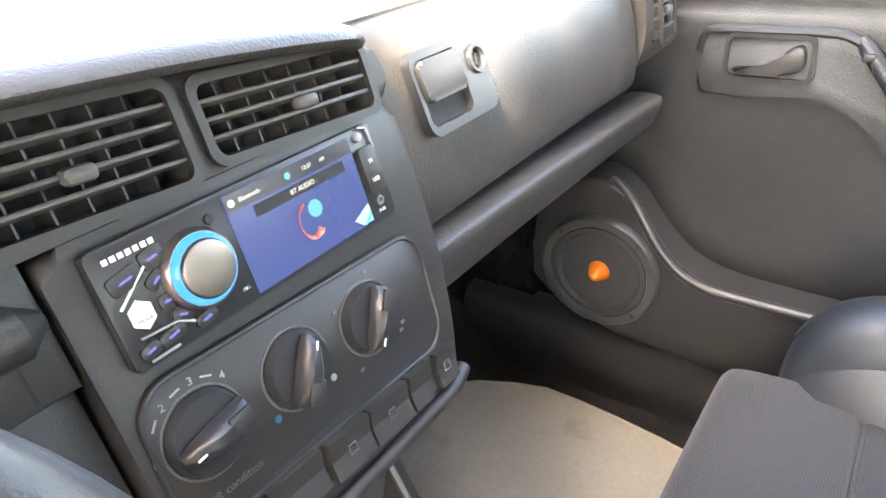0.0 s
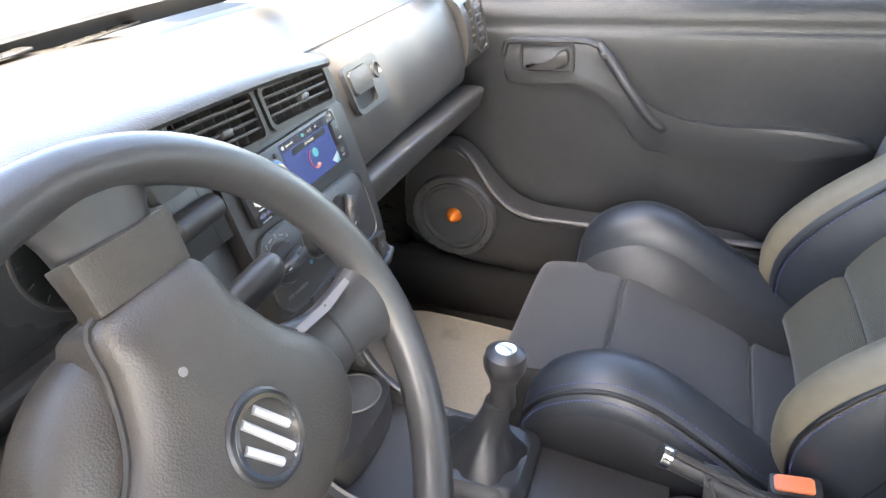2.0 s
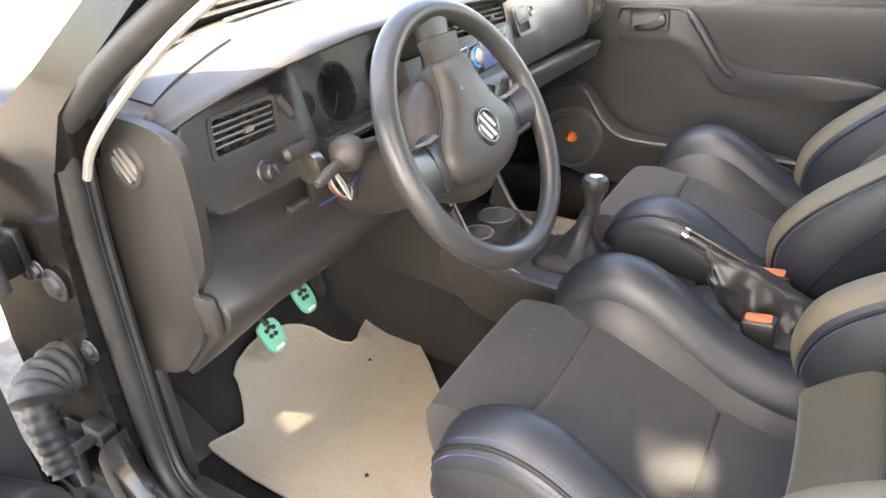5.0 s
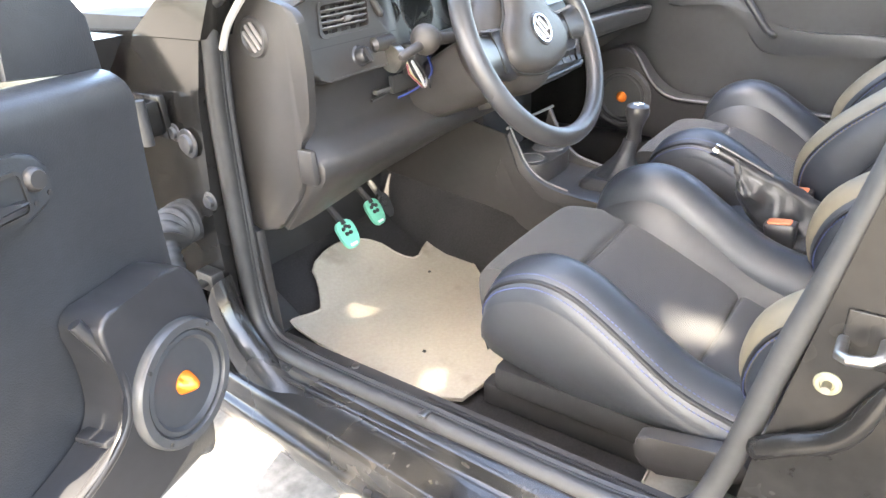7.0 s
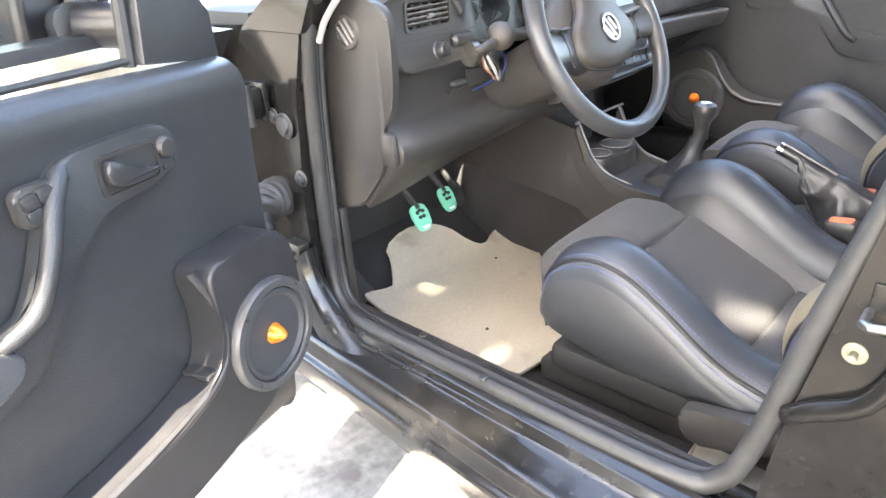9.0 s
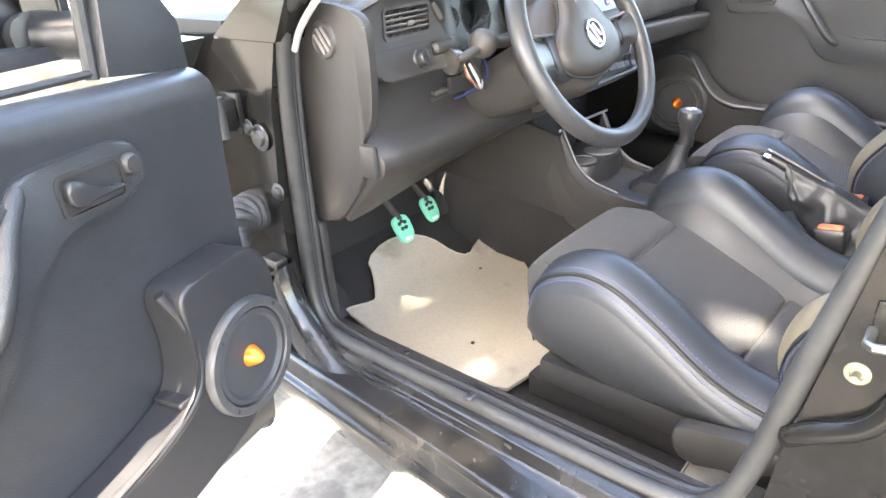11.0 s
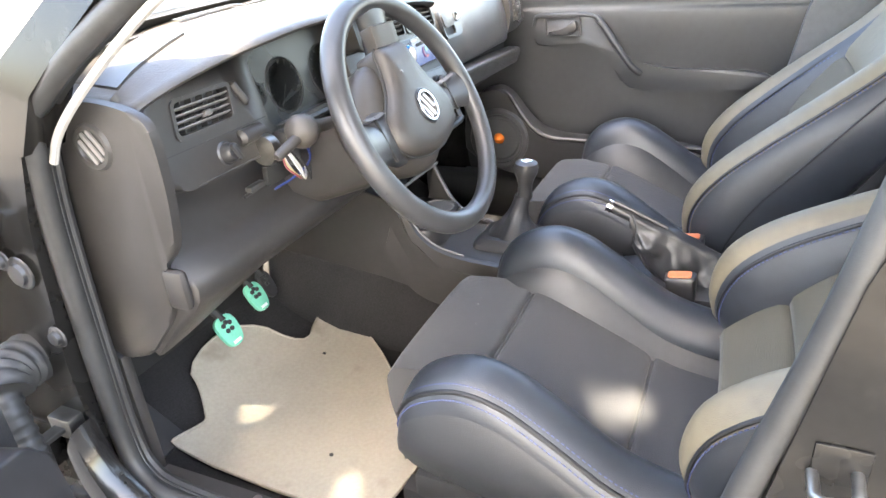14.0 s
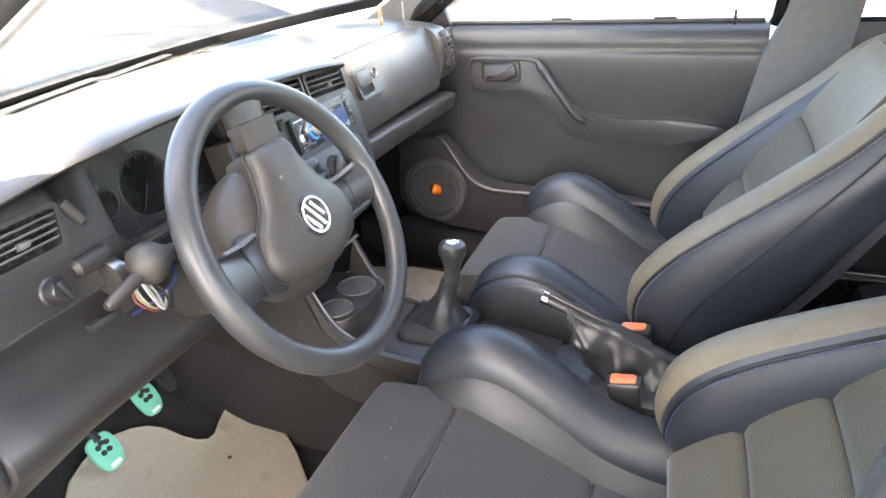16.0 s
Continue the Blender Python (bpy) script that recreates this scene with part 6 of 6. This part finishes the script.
# curved dark strip in the pillar's own paint
fl = thing("pillar_curve", "curved black strip on the centre pillar", "buffer")
part("flap", tube(bmesh.new(), spline([(-0.714, -0.632, 0.470), (-0.720, -0.657, 0.494), (-0.722, -0.707, 0.530), (-0.716, -0.732, 0.590)], 5), [0.006] + [0.012] * 12 + [0.011, 0.009, 0.006], 12, flat=0.5), M_PAINT, fl)

# ---- sill details ----
part("sill_flange", tube(bmesh.new(), [(-0.7525, y, 0.3005) for y in (0.10, -0.1, -0.3, -0.58)], 0.0035, 8), M_SILL, car)

for i, (x, y, z) in enumerate(((-0.672, -0.014, 0.3095),)):
    lathe(bm := bmesh.new(), [(0.0075, 0.0), (0.0065, 0.003), (0.0001, 0.0035)], 16, m=Matrix.Translation((x, y, z)))
    tagged(part("sill_screw", bm, M_STEEL), "worn screw head in the sill trim", "screw")
tread = thing("sill_trim", "black sill trim strip with a dimpled tread", "sill trim")
part("strip", loft(bmesh.new(), [[(-0.690, y, 0.3085), (-0.662, y, 0.3105), (-0.655, y, 0.300), (-0.652, y, 0.24), (-0.690, y, 0.300)] for y in (0.17, -0.2, -0.575)]), M_PANEL, tread)
bm = bmesh.new()
for k in range(120):
    for j in range(3):
        y = -0.17 - 0.0034 * k
        box(bm, (-0.686 + 0.0065 * j, y + 0.0015 * (j % 2), 0.3112), (0.0032, 0.0016, 0.0014))
tagged(part("tread_dimple", bm, M_GLOSS, tread, smooth=False), kind="stuff")
ptrim = thing("sill_trim", "smooth black sill trim beside the passenger mat", "sill trim")
part("strip", loft(bmesh.new(), [soften([(0.650, y, 0.18), (0.628, y, 0.20), (0.622, y, 0.31), (0.632, y, 0.334), (0.665, y, 0.338), (0.70, y, 0.33), (0.70, y, 0.18)], 2) for y in (0.32, 0.0, -0.3, -0.62)]), M_GLOSS, ptrim)
crack = thing("sill_joint", "torn rubber joint in the door seal", "seal joint")
part("tear", box(bmesh.new(), (-0.727, -0.205, 0.3345), (0.016, 0.012, 0.004), 0.001), M_STEEL, crack)
part("lap_joint", tube(bmesh.new(), [(-0.745, 0.095, 0.302), (-0.770, 0.085, 0.294), (-0.795, 0.105, 0.270)], 0.0018, 6), M_STEEL, crack)
kick = thing("kick_panel", "black kick panel with a speaker mesh beside the footwell", "kick panel")
part("panel", box(bmesh.new(), (-0.655, 0.27, 0.36), (0.02, 0.15, 0.30), 0.006), M_PANEL, kick)
bm = bmesh.new()
for k in range(14):
    for j in range(10):
        box(bm, (-0.644, 0.215 + 0.008 * j + 0.004 * (k % 2), 0.30 + 0.008 * k), (0.002, 0.004, 0.004))
tagged(part("speaker_mesh", bm, M_GREY, kick, smooth=False), kind="stuff")
foot = thing("dead_pedal", "black ribbed foot rest beside the clutch", "foot rest")
part("pad", box(bmesh.new(), (0, 0, 0), (0.08, 0.13, 0.012), 0.004, m=Matrix.Translation((-0.585, 0.315, 0.275)) @ Matrix.Rotation(radians(32), 4, "X")), M_PANEL, foot)

# ---- loose wiring under the column ----
wires = thing("wiring_loom", "bundle of coloured wires hanging under the steering column", "wiring")
ROOT = Vector((-0.475, -0.02, 0.775))
for i, (name, col) in enumerate((("red", (0.16, 0.03, 0.03)), ("yellow", (0.36, 0.33, 0.16)), ("white", (0.38, 0.38, 0.37)), ("white", (0.38, 0.38, 0.37)), ("ivory", (0.33, 0.31, 0.25)), ("white", (0.38, 0.38, 0.37)), ("black", (0.02, 0.02, 0.02)))):
    p0 = ROOT + Vector((0.004 * i - 0.004, 0.003 * (i % 3), 0.002 * (i % 2)))
    pts = spline([tuple(p0), tuple(p0 + Vector((-0.012 + 0.003 * i, -0.014, -0.012 - 0.002 * i))), tuple(p0 + Vector((0.002, -0.022, -0.030 - 0.002 * i))), tuple(p0 + Vector((0.022, -0.010, -0.040 + 0.002 * i)))], 4)
    mt = bpy.data.materials.get("wire_" + name) or material("wire_" + name, col, 0.4, bump=0)
    part("wire", tube(bmesh.new(), pts, 0.0015, 6), mt, wires)
part("wire", tube(bmesh.new(), spline([(-0.40, 0.0, 0.775), (-0.405, -0.01, 0.745), (-0.425, 0.01, 0.722), (-0.45, 0.03, 0.71)], 4), 0.002, 6), material("wire_blue", (0.015, 0.03, 0.13), 0.4, bump=0), wires, "blue wire")
lathe(bm := bmesh.new(), [(0.012, -0.01), (0.022, -0.008), (0.024, 0.0), (0.022, 0.008), (0.012, 0.01)], 24, m=axes((-0.475, 0.01, 0.782), (0, 1, 0), (0, 0, 1), (-1, 0, 0)))
part("lock_barrel", bm, M_STEEL, wires, "bare ignition lock barrel")
part("connector", box(bmesh.new(), (-0.44, 0.0, 0.775), (0.022, 0.03, 0.05), 0.004), M_DARK, wires)
part("connector", box(bmesh.new(), (-0.50, 0.02, 0.735), (0.035, 0.012, 0.008), 0.002), M_DIAL, wires)
part("bay_edge", tube(bmesh.new(), [(-0.50, 0.045, 0.715), (-0.37, 0.045, 0.725)], 0.003, 6), M_DIAL, wires)
part("bracket", box(bmesh.new(), (-0.42, 0.03, 0.735), (0.09, 0.01, 0.03), 0.002), M_DARK, wires)

# ---- lint and crumbs ----
rng = random.Random(3)
bm = bmesh.new()
for _ in range(9):
    x, y = rng.uniform(-0.45, -0.21), rng.uniform(-0.46, -0.19)
    z = float(np.interp(y, [-0.48, -0.42, -0.34, -0.303, -0.25, -0.2], [0.380, 0.409, 0.446, 0.458, 0.463, 0.462])) - (0.012 * (1 - ((x + 0.335) / 0.15) ** 2) if y < -0.3 else -0.003)
    box(bm, (0, 0, 0), (rng.uniform(0.001, 0.0035), 0.001, 0.0006), m=Matrix.Translation((x, y, z + 0.0006)) @ Matrix.Rotation(rng.uniform(0, 3), 4, "Z"))
tagged(part("lint", bm, M_TRIM, smooth=False), "specks of white lint on the seat mesh", "lint", kind="stuff")
bm = bmesh.new()
for _ in range(90):
    x, y = rng.uniform(-0.64, -0.56), rng.uniform(-0.56, -0.10)
    box(bm, (0, 0, 0), (rng.uniform(0.001, 0.005), 0.0012, 0.0008), m=Matrix.Translation((x, y, 0.1975)) @ Matrix.Rotation(rng.uniform(0, 3), 4, "Z"))
tagged(part("crumbs", bm, M_TRIM, smooth=False), "pale crumbs on the black carpet", "crumbs", kind="stuff")

# ---- trinkets on the dash top ----
tr = thing("air_freshener", "small brown card air freshener hanging by the windscreen", "air freshener")
part("card", box(bmesh.new(), (0.455, 0.10, 0.930), (0.016, 0.003, 0.040), 0.001, m=None), material("brown_card", (0.35, 0.24, 0.12), 0.6, bump=0), tr)
part("card_print", box(bmesh.new(), (0.455, 0.0975, 0.925), (0.010, 0.001, 0.006), 0), M_WHITE, tr)
ch = thing("chain_charm", "thin metal chain charm on the dash corner", "charm")
for k in range(6):
    part("link", tube(bmesh.new(), [(0.495 + 0.003 * math.cos(q), 0.062, 0.905 + 0.009 * k + 0.005 * math.sin(q)) for q in np.linspace(0, 2 * math.pi, 9)[:-1]], 0.0012, 5, closed=True), M_STEEL, ch)

# ---- rear: bench, passenger rear door card, belt ----
rear = thing("rear_bench", "dark grey rear bench seat", "rear seat")
part("cushion", loft(bmesh.new(), [soften([(x, -1.15, 0.28), (x, -1.13, 0.42), (x, -1.2, 0.46), (x, -1.6, 0.42), (x, -1.6, 0.28)], 2) for x in (-0.6, -0.2, 0.2, 0.6)]), M_SIDE, rear)
part("backrest", loft(bmesh.new(), [soften([(x, -1.58, 0.42), (x, -1.55, 0.48), (x, -1.78, 0.95), (x, -1.86, 0.95), (x, -1.75, 0.42)], 2) for x in (-0.6, -0.2, 0.2, 0.6)]), M_SIDE, rear)
rd = thing("rear_door_card", "black vinyl rear door card with grey pull cup", "door card")
part("card", box(bmesh.new(), (0.70, -1.25, 0.58), (0.02, 0.78, 0.58), 0.006), M_DOOR, rd)
part("pull_cup", box(bmesh.new(), (0.685, -0.98, 0.72), (0.02, 0.10, 0.05), 0.008), M_TRIM, rd, "pale grey pull cup")
bp = thing("belt_guide", "pale seat belt guide on the centre pillar", "belt guide")
part("loop", box(bmesh.new(), (0.655, -0.76, 0.855), (0.012, 0.040, 0.012), 0.004, m=None), M_TRIM, bp)
part("webbing", box(bmesh.new(), (0.665, -0.775, 0.55), (0.004, 0.045, 0.60), 0.001), M_SIDE, bp)

# ---- unseen tree, added to shade the car and shape its sun spots ----
tree = thing("tree", "unseen leafy tree, its crown shaped to shade the car", "tree")
rng = random.Random(7)
CROWN = 4.6                                    # height of the crown over the floor pan
# openings set along the sun's way to place the spots of light
GAPS = [(-0.445, 0.208, 0.034, 0.038, 0.55), (-0.550, 0.240, 0.028, 0.03, 0.6), (-0.540, -0.075, 0.026, 0.022, 0.5), (-0.285, -0.475, 0.032, 0.042, 0.02), (-0.76, -0.25, 0.03, 0.06, 0.5), (-0.80, -0.12, 0.03, 0.05, 0.5), (-0.95, 0.25, 0.10, 0.16, 0.5), (-0.92, -0.05, 0.08, 0.12, 0.5)]


def lit(x, y):
    """How open the crown is, told by the spot that its light reaches 0.25 m up."""
    for cx, cy, rx, ry, clear in GAPS:
        if ((x - cx) / rx) ** 2 + ((y - cy) / ry) ** 2 < 1:
            return clear
    return 0.0


bm = bmesh.new()
for _ in range(26000):
    x, y, h = rng.uniform(-2.6, 1.7), rng.uniform(-2.0, 1.3), CROWN + rng.uniform(-0.5, 0.5)
    if x < -0.95 and noise.noise((x * 2.3, y * 2.3, 5)) > 0.22:
        continue
    # crown left open here to let sun onto the dash top
    if y > 0.14 and -0.10 < x < 1.0:
        continue
    inside = lit(x, y)
    if rng.random() < inside:
        continue
    k = (h - 0.25) / SUN_WAY.z
    c = Vector((x, y, 0.25)) + SUN_WAY * k
    if inside:
        sz = 0.023 if inside > 0.1 else 0.029
    elif lit(x + 0.03, y) or lit(x - 0.03, y) or lit(x, y + 0.03) or lit(x, y - 0.03):
        sz = 0.028
    else:
        sz = rng.uniform(0.05, 0.085)
    q = Euler((rng.uniform(-0.9, 0.9), rng.uniform(-0.9, 0.9), rng.uniform(0, 6.3))).to_matrix()
    vs = [bm.verts.new(c + q @ Vector(p) * sz) for p in ((-1, 0, 0), (-0.2, -0.6, 0.08), (1, 0, 0), (-0.2, 0.6, 0.08))]
    bm.faces.new(vs)
# further unseen leaves, added to darken the ground mirrored in the paint
for _ in range(9000):
    x, y, h = rng.uniform(-5.0, -0.9), rng.choice((rng.uniform(1.2, 4.5), rng.uniform(-5.0, -1.9))), CROWN + rng.uniform(-0.5, 0.6)
    if noise.noise((x * 1.3, y * 1.3, 9)) > 0.25:
        continue
    c = Vector((x, y, 0.25)) + SUN_WAY * ((h - 0.25) / SUN_WAY.z)
    sz = rng.uniform(0.09, 0.15)
    q = Euler((rng.uniform(-0.9, 0.9), rng.uniform(-0.9, 0.9), rng.uniform(0, 6.3))).to_matrix()
    bm.faces.new([bm.verts.new(c + q @ Vector(p) * sz) for p in ((-1, 0, 0), (-0.2, -0.6, 0.08), (1, 0, 0), (-0.2, 0.6, 0.08))])
M_LEAF = material("green_leaf", (0.07, 0.12, 0.035), 0.5, bump=0)
crown = part("crown", bm, M_LEAF, tree, "broad green leaves")
tagged(crown, kind="stuff")
base = Vector((-0.5, -0.6, 0.25)) + SUN_WAY * (CROWN / SUN_WAY.z)
foot_at = Vector((base.x - 1.6, base.y - 2.2, GROUND))
part("trunk", tube(bmesh.new(), [tuple(p) for p in spline([tuple(foot_at), tuple(foot_at + Vector((0.1, 0.1, 1.6))), tuple(foot_at + Vector((0.5, 0.6, 3.2))), tuple(base + Vector((0, 0, 0.6)))], 5)], [0.20 - 0.010 * i for i in range(16)], 12), material("bark", (0.16, 0.12, 0.09), 0.9, bump=1.0, bump_scale=40), tree)
for k in range(7):
    e = base + Vector((rng.uniform(-1.4, 1.6), rng.uniform(-1.0, 1.2), rng.uniform(0.3, 0.7)))
    part("limb", tube(bmesh.new(), [tuple(p) for p in spline([tuple(foot_at + Vector((0.5, 0.6, 3.2))), tuple((foot_at + Vector((0.5, 0.6, 3.2))).lerp(e, 0.5) + Vector((0, 0, 0.3))), tuple(e)], 4)], [0.07, 0.065, 0.06, 0.05, 0.045, 0.04, 0.03, 0.02, 0.012], 8), bpy.data.materials["bark"], tree)
